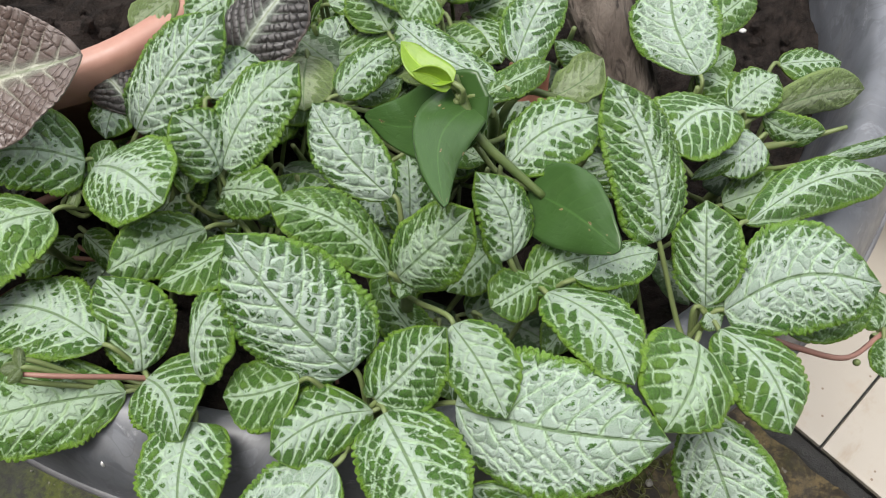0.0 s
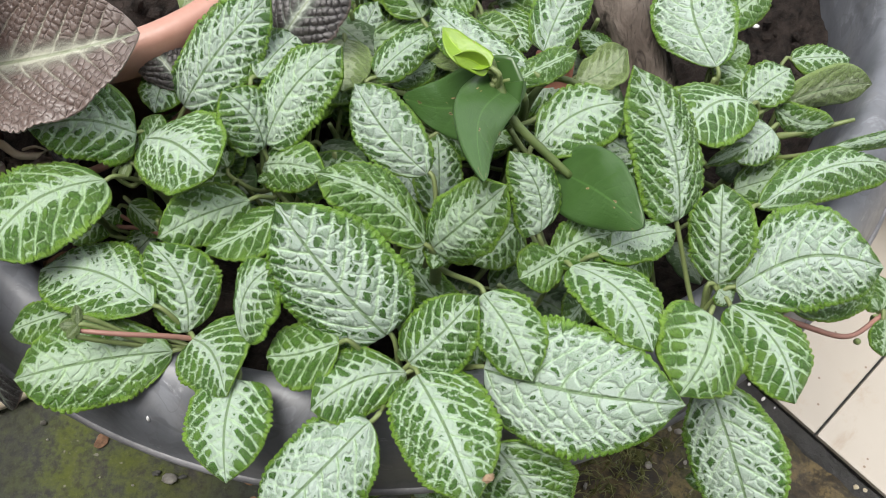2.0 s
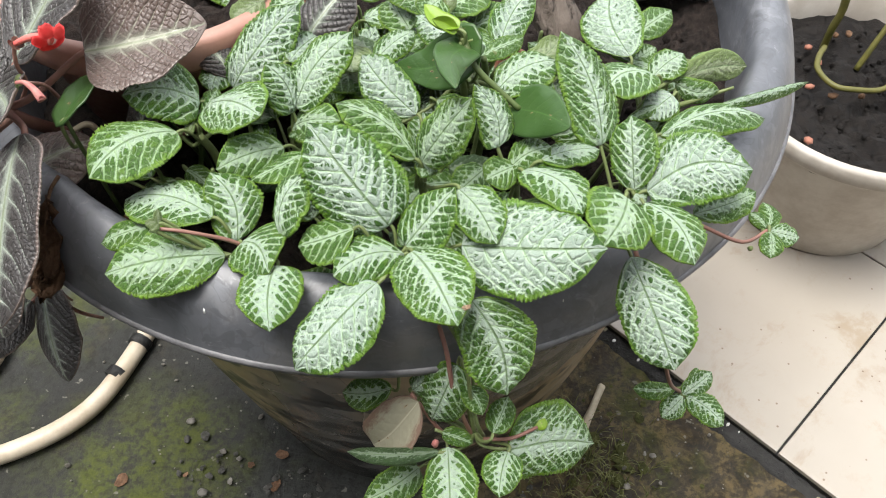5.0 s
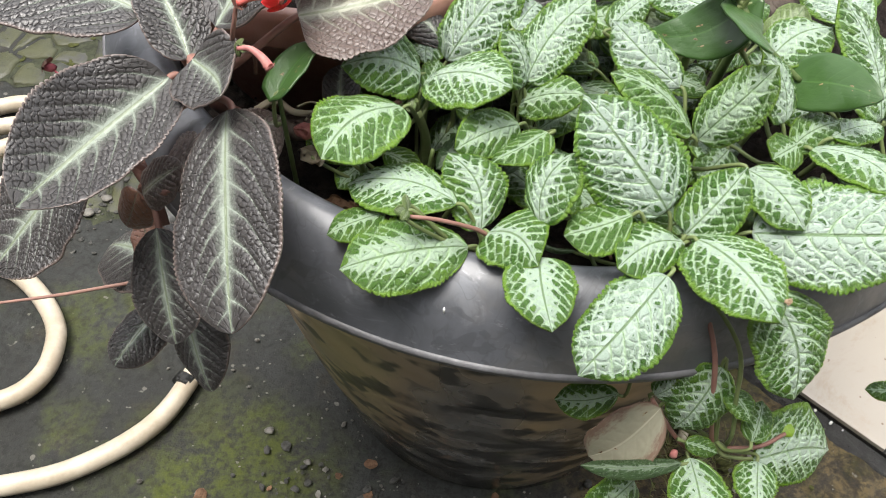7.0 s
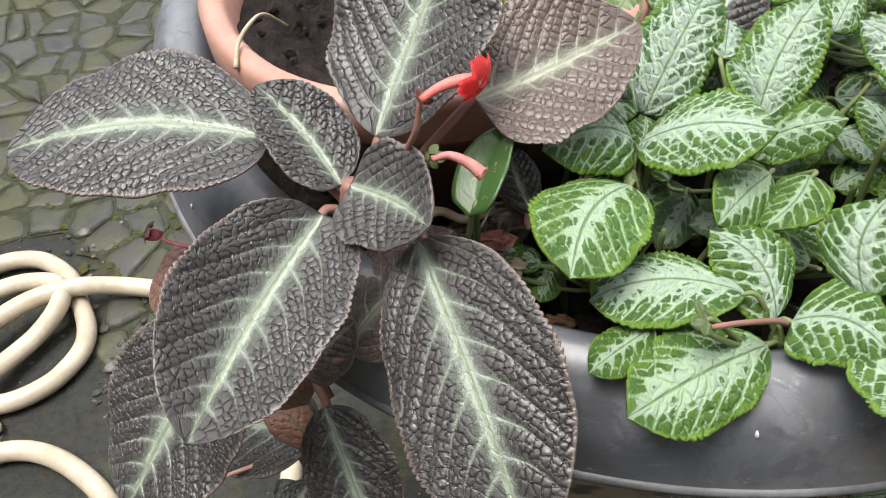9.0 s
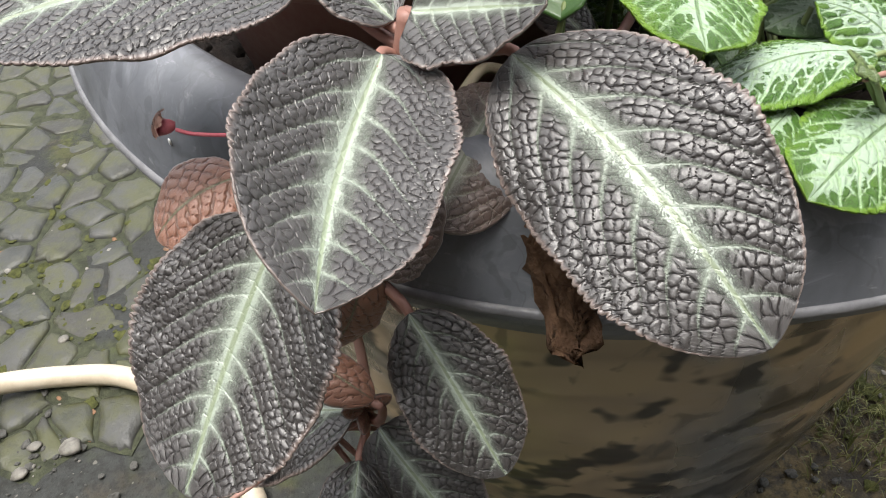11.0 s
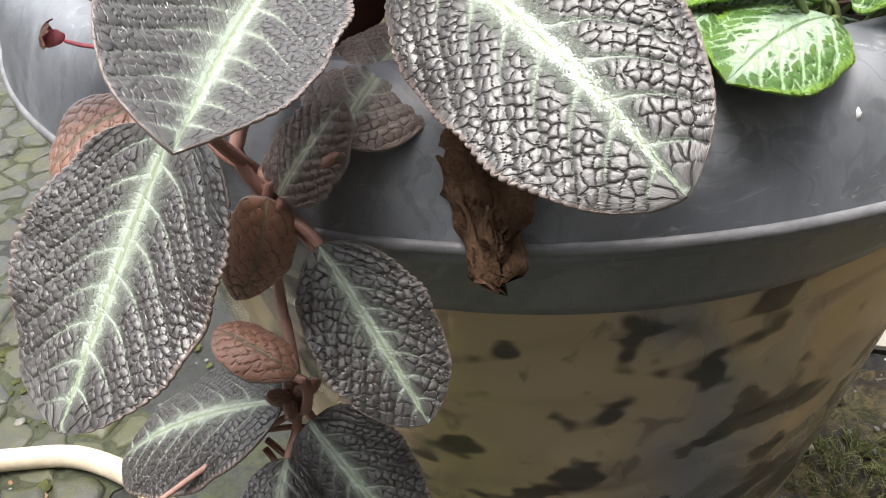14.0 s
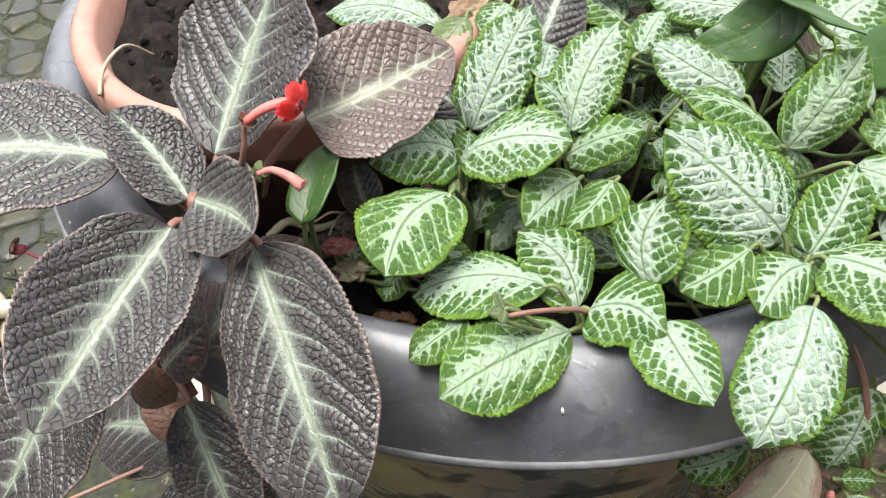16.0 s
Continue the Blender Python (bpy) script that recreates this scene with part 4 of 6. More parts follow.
def small_pot(name, centre, z0, z1, r0, r1, mat, label, soil_z, soil):
    root = thing(name, (*centre, z0), label, "flowerpot")
    t = 0.004
    prof = [(0.0, z0 + t), (r0 - 0.01, z0), (r0, z0 + 0.004), (r1 - 0.012, z1 - 0.024), (r1 - 0.003, z1 - 0.022), (r1, z1 - 0.018), (r1, z1 - 0.003), (r1 - 0.003, z1), (r1 - 0.009, z1), (r1 - 0.012, z1 - 0.004), (r1 - 0.016, z1 - 0.03), (r0 - t, z0 + 0.01), (0.0, z0 + 0.008)]
    part("pot_wall", finish(lathe(prof, 72, centre), "pot_wall", mat), root)
    bm = bmesh.new()
    rings = []
    for i in range(25):
        r = (r1 - 0.014) * i / 24
        rings.append([bm.verts.new((centre[0] + r * math.cos(6.2832 * s / 48), centre[1] + r * math.sin(6.2832 * s / 48),
                                    soil_z + 0.013 * noise.fractal(Vector((centre[0] + r * math.cos(6.2832 * s / 48), centre[1] + r * math.sin(6.2832 * s / 48), 0)) * 55, 0.8, 2.1, 5))) for s in range(48)])
    for a, b in zip(rings, rings[1:]):
        for s in range(48):
            bm.faces.new((a[s], a[(s + 1) % 48], b[(s + 1) % 48], b[s]))
    part("potting_soil", finish(bm, "potting_soil", soil), root, "dark crumbly soil")
    rng = random.Random(int(soil_z * 1000))
    bm = bmesh.new()
    for i in range(int(170 * (r1 / 0.1) ** 2)):
        an, r = rng.uniform(0, 6.283), (r1 - 0.022) * math.sqrt(rng.random())
        s = rng.uniform(0.0015, 0.0055) * (0.6 + 0.4 * rng.random())
        bmesh.ops.create_icosphere(bm, subdivisions=1, radius=s, matrix=pose(centre[0] + r * math.cos(an), centre[1] + r * math.sin(an), soil_z + rng.uniform(-0.003, 0.006), rng.uniform(0, 180), rng.uniform(0, 180)) @ Matrix.Diagonal((1, rng.uniform(0.5, 1), rng.uniform(0.5, 1), 1)))
    for v in bm.verts:
        v.co += noise.noise_vector(v.co * 300) * 0.0012
    part("soil_clumps", finish(bm, "soil_clumps", soil, False), root, "crumbled clumps of dark soil")
    return root


paving()
tiles()
grit()
big_pot()
soil_bed()
clods()
small_pot("terracotta_pot", (-0.1385, -0.034), 0.450, 0.550, 0.074, 0.1025, CLAY, "terracotta-coloured plastic flowerpot sunk in the planter's soil", 0.533, SOIL)
white_pot = small_pot("white_pot", (0.518, 0.212), 0.0165, 0.215, 0.106, 0.157, WHITE_POT, "weathered white plastic flowerpot with dark soil standing on the tiles", 0.182, SHADED_WET_SOIL)


# ---- garden hose ----
def hose():
    root = thing("garden_hose", (-0.55, 0.2, 0.01), "coiled cream rubber garden hose lying on the ground", "garden hose")
    z = 0.0125
    line = [(-0.80, 0.20, z), (-0.70, 0.285, z), (-0.640, 0.348, z), (-0.610, 0.366, z), (-0.577, 0.372, z), (-0.542, 0.360, z), (-0.514, 0.328, z), (-0.504, 0.296, z), (-0.493, 0.253, z), (-0.496, 0.222, z), (-0.514, 0.198, z), (-0.536, 0.183, z), (-0.571, 0.175, z), (-0.608, 0.183, z), (-0.68, 0.215, z), (-0.69, 0.26, 0.030), (-0.629, 0.290, 0.030), (-0.601, 0.316, 0.024), (-0.564, 0.325, 0.022), (-0.526, 0.312, 0.026), (-0.512, 0.285, 0.034), (-0.520, 0.265, 0.03), (-0.545, 0.245, 0.020), (-0.578, 0.215, 0.024), (-0.609, 0.186, 0.034), (-0.66, 0.165, 0.03), (-0.71, 0.19, 0.03), (-0.69, 0.225, 0.038), (-0.620, 0.241, 0.036), (-0.587, 0.266, 0.034), (-0.545, 0.284, 0.036), (-0.500, 0.290, 0.034), (-0.455, 0.289, 0.020), (-0.407, 0.273, z), (-0.360, 0.243, z), (-0.325, 0.195, z), (-0.308, 0.150, z), (-0.298, 0.099, z), (-0.295, 0.045, z), (-0.309, -0.012, z), (-0.345, -0.084, z), (-0.410, -0.129, z), (-0.485, -0.148, z), (-0.62, -0.16, z), (-0.9, -0.10, z)]
    part("hose_pipe", finish(tube(line, 0.0105, 0.0105, 14, 6), "hose_pipe", HOSE), root)
    line = [(-0.78, 0.09, z), (-0.68, 0.108, z), (-0.596, 0.117, z), (-0.561, 0.116, z), (-0.530, 0.102, z), (-0.500, 0.075, z), (-0.475, 0.040, z), (-0.466, 0.010, z), (-0.472, -0.030, z), (-0.507, -0.058, z), (-0.60, -0.075, z), (-0.75, -0.06, z)]
    part("hose_loop", finish(tube(line, 0.0105, 0.0105, 14, 6), "hose_loop", HOSE), root)
    clamp = tube([(-0.304, 0.004, z), (-0.308, -0.006, z)], 0.0125, 0.0125, 14, 2)
    part("clamp", finish(clamp, "clamp", GROUT), root, "black hose clamp")
    part("clamp", finish(tube([(-0.321, -0.037, z), (-0.3265, -0.047, z)], 0.0122, 0.0122, 14, 2), "clamp", GROUT), root, "black hose clamp")


hose()

# ---- plants ----
plant_a = plant("silver_leaf_plant", (-0.065, -0.238, 0.500), "low creeping plant with silver-veined green crinkled leaves", "plant", "silver-leaved plants in the planter")
leaf(plant_a, "green", (-0.073, -0.242, 0.509), (-0.130, -0.256, 0.513), 0.035, (0.12, -0.27, 0.96), 0.54, -0.021)
leaf(plant_a, "veined", (-0.078, -0.229, 0.524), (-0.127, -0.213, 0.519), 0.034, (-0.05, 0.15, 0.99), 0.56, -0.078)
leaf(plant_a, "veined", (-0.067, -0.235, 0.512), (-0.081, -0.206, 0.532), 0.028, (0.06, -0.56, 0.83), 0.46, -0.160)
leaf(plant_a, "veined", (-0.064, -0.239, 0.515), (-0.046, -0.264, 0.524), 0.032, (-0.43, 0.03, 0.90), 0.36, 0.160)
leaf(plant_a, "veined", (-0.044, -0.256, 0.519), (-0.043, -0.294, 0.520), 0.031, (0.03, 0.03, 1.00), 0.36, -0.048)
leaf(plant_a, "veined", (-0.042, -0.242, 0.525), (-0.028, -0.222, 0.548), 0.031, (-0.73, -0.24, 0.65), 0.49, 0.129)
leaf(plant_a, "green", (-0.110, -0.229, 0.518), (-0.136, -0.237, 0.513), 0.017, (-0.15, -0.12, 0.98), 0.51, 0.001)
leaf(plant_a, "green", (-0.040, -0.246, 0.473), (-0.019, -0.231, 0.477), 0.021, (-0.00, -0.25, 0.97), 0.40, 0.052)
leaf(plant_a, "pale", (-0.100, -0.242, 0.535), (-0.101, -0.235, 0.538), 0.004, (0.54, -0.12, 0.83), 0.50, -0.001)
leaf(plant_a, "pale", (-0.100, -0.242, 0.535), (-0.106, -0.243, 0.537), 0.005, (0.30, -0.32, 0.83), 0.46, -0.021)
leaf(plant_a, "pale", (-0.100, -0.242, 0.535), (-0.103, -0.247, 0.535), 0.004, (0.10, -0.42, 0.83), 0.46, 0.03)
plant_b = plant("silver_leaf_plant", (0.012, -0.252, 0.508), "creeping plant with silver-veined crinkled leaves spilling over the rim", "plant", "silver-leaved plants in the planter")
leaf(plant_b, "silver", (0.007, -0.273, 0.528), (-0.032, -0.307, 0.506), 0.036, (-0.27, -0.28, 0.92), 0.50, 0.034)
leaf(plant_b, "veined", (0.023, -0.256, 0.529), (0.044, -0.302, 0.536), 0.036, (-0.21, 0.04, 0.98), 0.40, 0.036)
leaf(plant_b, "veined", (0.019, -0.254, 0.525), (-0.014, -0.270, 0.530), 0.025, (0.21, -0.14, 0.97), 0.55, -0.098)
leaf(plant_b, "veined", (0.020, -0.251, 0.527), (0.044, -0.234, 0.551), 0.027, (-0.45, -0.47, 0.76), 0.36, -0.033)
leaf(plant_b, "silver", (0.012, -0.242, 0.532), (-0.026, -0.209, 0.570), 0.044, (-0.05, -0.60, 0.78), 0.38, 0.004)
leaf(plant_b, "silver", (0.047, -0.254, 0.531), (0.112, -0.272, 0.552), 0.046, (-0.38, -0.41, 0.83), 0.41, -0.020)
leaf(plant_b, "green", (-0.005, -0.247, 0.536), (-0.033, -0.249, 0.525), 0.025, (-0.35, -0.16, 0.92), 0.50, 0.065)
leaf(plant_b, "dim", (-0.015, -0.217, 0.470), (-0.037, -0.208, 0.473), 0.003, (0.00, -0.25, 0.97), 0.36, 0.160)
leaf(plant_b, "veined", (0.051, -0.279, 0.522), (0.069, -0.307, 0.478), 0.037, (0.17, -0.81, 0.57), 0.49, 0.094)
leaf(plant_b, "green", (0.008, -0.273, 0.421), (-0.022, -0.266, 0.403), 0.019, (-0.56, -0.21, 0.80), 0.53, 0.069)
leaf(plant_b, "green", (0.019, -0.249, 0.525), (0.016, -0.245, 0.526), 0.005, (-0.03, -0.29, 0.96), 0.47, -0.036)
plant_c = plant("silver_leaf_plant", (0.133, -0.228, 0.512), "creeping plant with silver-veined leaves, one long and hanging", "plant", "silver-leaved plants in the planter")
leaf(plant_c, "silver", (0.132, -0.250, 0.515), (0.151, -0.300, 0.489), 0.036, (-0.38, -0.54, 0.75), 0.56, 0.027)
leaf(plant_c, "green", (0.126, -0.238, 0.547), (0.111, -0.268, 0.549), 0.036, (0.37, -0.11, 0.92), 0.36, 0.036)
leaf(plant_c, "veined", (0.140, -0.226, 0.528), (0.159, -0.263, 0.526), 0.028, (0.05, -0.03, 1.00), 0.48, 0.104)
leaf(plant_c, "silver", (0.142, -0.220, 0.530), (0.194, -0.215, 0.540), 0.039, (-0.13, -0.42, 0.90), 0.50, 0.154)
leaf(plant_c, "veined", (0.136, -0.218, 0.529), (0.135, -0.187, 0.551), 0.025, (-0.41, -0.54, 0.74), 0.51, -0.012)
leaf(plant_c, "veined", (0.120, -0.197, 0.540), (0.099, -0.155, 0.579), 0.032, (0.42, -0.49, 0.76), 0.39, -0.059)
leaf(plant_c, "veined", (0.152, -0.190, 0.539), (0.220, -0.157, 0.518), 0.022, (0.27, 0.06, 0.96), 0.56, 0.067)
leaf(plant_c, "green", (0.170, -0.220, 0.511), (0.205, -0.207, 0.514), 0.018, (-0.00, -0.25, 0.97), 0.52, -0.052)
leaf(plant_c, "green", (0.136, -0.218, 0.529), (0.146, -0.216, 0.528), 0.008, (0.13, -0.30, 0.95), 0.46, 0.008)
leaf(plant_c, "veined", (0.136, -0.220, 0.528), (0.141, -0.225, 0.526), 0.009, (0.06, -0.33, 0.94), 0.40, 0.015)
plant_d = plant("silver_leaf_plant", (0.075, -0.214, 0.530), "low creeping plant with silver-veined green crinkled leaves", "plant", "silver-leaved plants in the planter")
leaf(plant_d, "veined", (0.066, -0.177, 0.558), (0.098, -0.162, 0.566), 0.029, (-0.22, -0.06, 0.97), 0.51, 0.093)
leaf(plant_d, "veined", (0.078, -0.220, 0.547), (0.102, -0.255, 0.556), 0.025, (-0.10, 0.19, 0.98), 0.47, 0.117)
leaf(plant_d, "green", (0.071, -0.216, 0.543), (0.092, -0.209, 0.552), 0.019, (-0.29, -0.32, 0.90), 0.53, 0.071)
leaf(plant_d, "veined", (0.087, -0.216, 0.550), (0.118, -0.203, 0.543), 0.018, (0.16, 0.16, 0.97), 0.50, 0.011)
leaf(plant_d, "green", (0.075, -0.214, 0.544), (0.059, -0.225, 0.546), 0.018, (0.27, -0.25, 0.93), 0.56, 0.003)
leaf(plant_d, "veined", (0.066, -0.210, 0.553), (0.054, -0.191, 0.577), 0.021, (0.49, -0.55, 0.68), 0.36, -0.124)
leaf(plant_d, "green", (0.062, -0.183, 0.507), (0.044, -0.200, 0.503), 0.022, (-0.00, -0.25, 0.97), 0.39, 0.011)
leaf(plant_d, "veined", (0.069, -0.221, 0.499), (0.088, -0.213, 0.501), 0.016, (-0.00, -0.25, 0.97), 0.51, 0.027)
plant_e = plant("silver_leaf_plant", (0.026, -0.208, 0.525), "low creeping plant with silver-veined green crinkled leaves", "plant", "silver-leaved plants in the planter")
leaf(plant_e, "veined", (0.046, -0.231, 0.546), (0.063, -0.262, 0.543), 0.024, (-0.23, -0.22, 0.95), 0.46, 0.056)
leaf(plant_e, "green", (0.025, -0.213, 0.549), (-0.013, -0.198, 0.572), 0.023, (0.35, -0.17, 0.92), 0.51, -0.087)
leaf(plant_e, "green", (0.028, -0.214, 0.547), (0.052, -0.210, 0.586), 0.025, (-0.62, -0.65, 0.43), 0.45, -0.013)
leaf(plant_e, "silver", (0.025, -0.185, 0.551), (-0.003, -0.154, 0.564), 0.024, (-0.28, -0.36, 0.89), 0.50, 0.039)
leaf(plant_e, "green", (0.029, -0.209, 0.542), (0.032, -0.218, 0.541), 0.013, (0.32, -0.11, 0.94), 0.36, 0.047)
leaf(plant_e, "green", (0.030, -0.209, 0.542), (0.028, -0.220, 0.542), 0.007, (0.32, -0.11, 0.94), 0.56, 0.001)
plant_f = plant("silver_leaf_plant", (-0.040, -0.172, 0.515), "low creeping plant with silver-veined green crinkled leaves", "plant", "silver-leaved plants in the planter")
leaf(plant_f, "veined", (-0.041, -0.162, 0.534), (-0.009, -0.137, 0.565), 0.030, (-0.37, -0.44, 0.82), 0.46, 0.060)
leaf(plant_f, "veined", (-0.042, -0.164, 0.533), (-0.054, -0.154, 0.558), 0.026, (0.58, -0.31, 0.76), 0.46, -0.084)
leaf(plant_f, "green", (-0.046, -0.185, 0.528), (-0.078, -0.205, 0.533), 0.023, (0.40, -0.41, 0.82), 0.48, -0.044)
leaf(plant_f, "green", (-0.033, -0.190, 0.528), (-0.061, -0.208, 0.527), 0.022, (-0.15, 0.17, 0.97), 0.43, 0.104)
leaf(plant_f, "green", (-0.044, -0.166, 0.523), (-0.015, -0.179, 0.541), 0.022, (-0.35, -0.35, 0.87), 0.43, 0.040)
leaf(plant_f, "silver", (-0.045, -0.138, 0.546), (-0.030, -0.113, 0.544), 0.020, (0.27, -0.08, 0.96), 0.51, 0.023)
leaf(plant_f, "dim", (-0.022, -0.151, 0.516), (-0.001, -0.161, 0.514), 0.013, (-0.00, -0.25, 0.97), 0.46, 0.023)
leaf(plant_f, "green", (-0.066, -0.151, 0.497), (-0.073, -0.130, 0.503), 0.010, (0.00, -0.25, 0.97), 0.46, -0.020)
leaf(plant_f, "green", (-0.039, -0.171, 0.525), (-0.045, -0.174, 0.524), 0.005, (-0.06, -0.31, 0.95), 0.42, 0.045)
plant_g = plant("silver_leaf_plant", (-0.094, -0.172, 0.520), "low creeping plant with silver-veined green crinkled leaves", "plant", "silver-leaved plants in the planter")
leaf(plant_g, "silver", (-0.078, -0.142, 0.530), (-0.039, -0.112, 0.565), 0.032, (-0.25, -0.58, 0.77), 0.42, 0.017)
leaf(plant_g, "veined", (-0.092, -0.161, 0.538), (-0.129, -0.168, 0.550), 0.032, (0.28, -0.53, 0.80), 0.38, -0.115)
leaf(plant_g, "veined", (-0.090, -0.162, 0.535), (-0.053, -0.190, 0.556), 0.036, (-0.39, 0.07, 0.92), 0.52, 0.061)
leaf(plant_g, "green", (-0.101, -0.182, 0.537), (-0.137, -0.218, 0.542), 0.039, (0.13, 0.01, 0.99), 0.49, -0.103)
leaf(plant_g, "green", (-0.101, -0.170, 0.528), (-0.083, -0.152, 0.536), 0.007, (-0.22, -0.20, 0.96), 0.47, -0.034)
leaf(plant_g, "pale", (-0.096, -0.170, 0.532), (-0.098, -0.178, 0.530), 0.005, (0.00, -0.25, 0.97), 0.50, 0.029)
leaf(plant_g, "pale", (-0.097, -0.170, 0.532), (-0.103, -0.168, 0.534), 0.005, (-0.00, -0.25, 0.97), 0.50, 0.055)
leaf(plant_g, "green", (-0.091, -0.165, 0.534), (-0.083, -0.153, 0.540), 0.013, (-0.14, -0.36, 0.92), 0.54, -0.083)
plant_h = plant("silver_leaf_plant", (0.170, -0.140, 0.505), "creeping plant with pale thin leaves and fleshy stems", "plant", "silver-leaved plants in the planter")
leaf(plant_h, "veined", (0.160, -0.136, 0.531), (0.126, -0.160, 0.543), 0.034, (0.19, 0.20, 0.96), 0.56, -0.125)
leaf(plant_h, "pale", (0.172, -0.132, 0.524), (0.218, -0.117, 0.521), 0.019, (0.30, -0.82, 0.49), 0.56, 0.084)
leaf(plant_h, "veined", (0.194, -0.152, 0.523), (0.247, -0.137, 0.527), 0.007, (0.00, -0.25, 0.97), 0.46, -0.033)
leaf(plant_h, "veined", (0.159, -0.131, 0.526), (0.178, -0.118, 0.532), 0.021, (-0.21, -0.16, 0.97), 0.53, 0.010)
leaf(plant_h, "green", (0.173, -0.131, 0.522), (0.196, -0.140, 0.524), 0.014, (-0.37, -0.78, 0.50), 0.49, -0.133)
leaf(plant_h, "silver", (0.170, -0.142, 0.522), (0.152, -0.156, 0.518), 0.020, (-0.00, -0.25, 0.97), 0.38, 0.007)
leaf(plant_h, "green", (0.165, -0.148, 0.521), (0.141, -0.159, 0.519), 0.007, (0.00, -0.25, 0.97), 0.48, -0.006)
plant_i = plant("silver_leaf_plant", (0.050, -0.125, 0.520), "low creeping plant with silver-veined green crinkled leaves", "plant", "silver-leaved plants in the planter")
leaf(plant_i, "silver", (0.072, -0.117, 0.539), (0.093, -0.080, 0.549), 0.023, (-0.00, -0.25, 0.97), 0.39, 0.060)
leaf(plant_i, "silver", (0.065, -0.137, 0.551), (0.024, -0.101, 0.547), 0.020, (-0.21, -0.14, 0.97), 0.56, 0.073)
leaf(plant_i, "veined", (0.003, -0.136, 0.545), (0.024, -0.117, 0.549), 0.017, (0.05, -0.26, 0.96), 0.43, 0.018)
leaf(plant_i, "green", (0.008, -0.131, 0.534), (0.027, -0.122, 0.536), 0.012, (0.00, -0.25, 0.97), 0.52, -0.021)
leaf(plant_i, "green", (0.020, -0.089, 0.527), (0.008, -0.065, 0.533), 0.025, (0.00, -0.25, 0.97), 0.47, 0.036)
leaf(plant_i, "silver", (0.009, -0.151, 0.502), (0.023, -0.168, 0.498), 0.017, (-0.00, -0.25, 0.97), 0.46, 0.036)
leaf(plant_i, "green", (0.038, -0.092, 0.551), (0.029, -0.104, 0.548), 0.021, (0.00, -0.25, 0.97), 0.44, -0.051)
leaf(plant_i, "veined", (0.042, -0.089, 0.537), (0.005, -0.070, 0.542), 0.021, (0.00, -0.25, 0.97), 0.54, -0.073)
plant_j = plant("silver_leaf_plant", (0.150, -0.112, 0.505), "creeping plant with broad silvery leaves beside bare soil", "plant", "silver-leaved plants in the planter")
leaf(plant_j, "silver", (0.149, -0.113, 0.526), (0.144, -0.059, 0.531), 0.037, (-0.29, -0.12, 0.95), 0.54, 0.099)
leaf(plant_j, "green", (0.156, -0.098, 0.509), (0.171, -0.088, 0.511), 0.014, (-0.00, -0.25, 0.97), 0.53, -0.017)
plant_k = plant("silver_leaf_plant", (0.055, -0.298, 0.415), "shaded runner plant with silver-veined leaves hanging below the rim", "plant", "silver-leaved plants in the planter")
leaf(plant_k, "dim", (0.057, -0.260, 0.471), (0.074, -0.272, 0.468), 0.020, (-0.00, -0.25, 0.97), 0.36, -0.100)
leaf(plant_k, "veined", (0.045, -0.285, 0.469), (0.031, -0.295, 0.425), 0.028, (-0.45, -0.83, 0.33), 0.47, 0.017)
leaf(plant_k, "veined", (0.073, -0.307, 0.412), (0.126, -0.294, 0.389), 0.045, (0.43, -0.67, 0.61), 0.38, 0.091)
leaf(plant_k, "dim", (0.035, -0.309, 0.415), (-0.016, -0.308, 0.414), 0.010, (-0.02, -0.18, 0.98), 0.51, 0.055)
leaf(plant_k, "green", (0.023, -0.299, 0.368), (-0.011, -0.318, 0.363), 0.022, (-0.00, -0.25, 0.97), 0.38, 0.050)
leaf(plant_k, "veined", (0.040, -0.306, 0.414), (0.041, -0.346, 0.406), 0.030, (-0.15, -0.21, 0.97), 0.53, 0.017)
leaf(plant_k, "veined", (0.073, -0.310, 0.416), (0.067, -0.335, 0.414), 0.022, (0.06, -0.09, 0.99), 0.39, -0.054)
leaf(plant_k, "green", (0.064, -0.308, 0.436), (0.073, -0.289, 0.441), 0.015, (-0.00, -0.25, 0.97), 0.46, -0.013)
leaf(plant_k, "green", (0.037, -0.301, 0.422), (0.054, -0.305, 0.416), 0.010, (0.11, -0.52, 0.85), 0.44, 0.025)
leaf(plant_k, "veined", (0.021, -0.283, 0.438), (0.033, -0.282, 0.459), 0.014, (-0.68, -0.63, 0.38), 0.40, -0.042)
leaf(plant_k, "green", (0.050, -0.292, 0.458), (0.058, -0.306, 0.454), 0.013, (0.00, -0.25, 0.97), 0.39, 0.074)
leaf(plant_k, "young", (0.091, -0.292, 0.419), (0.094, -0.298, 0.417), 0.008, (-0.00, -0.25, 0.97), 0.43, -0.035)
plant_n = plant("silver_leaf_plant", (-0.050, -0.100, 0.515), "low creeping plant with silver-veined green crinkled leaves", "plant", "silver-leaved plants in the planter")
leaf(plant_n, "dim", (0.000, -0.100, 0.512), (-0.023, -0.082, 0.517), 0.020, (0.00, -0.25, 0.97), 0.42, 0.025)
leaf(plant_n, "silver", (-0.070, -0.078, 0.536), (-0.122, -0.052, 0.543), 0.029, (0.00, -0.25, 0.97), 0.44, -0.103)
leaf(plant_n, "veined", (-0.041, -0.091, 0.552), (-0.059, -0.103, 0.548), 0.020, (-0.00, -0.25, 0.97), 0.50, -0.003)
leaf(plant_n, "pale", (-0.063, -0.092, 0.552), (-0.080, -0.107, 0.548), 0.018, (0.00, -0.25, 0.97), 0.56, -0.033)
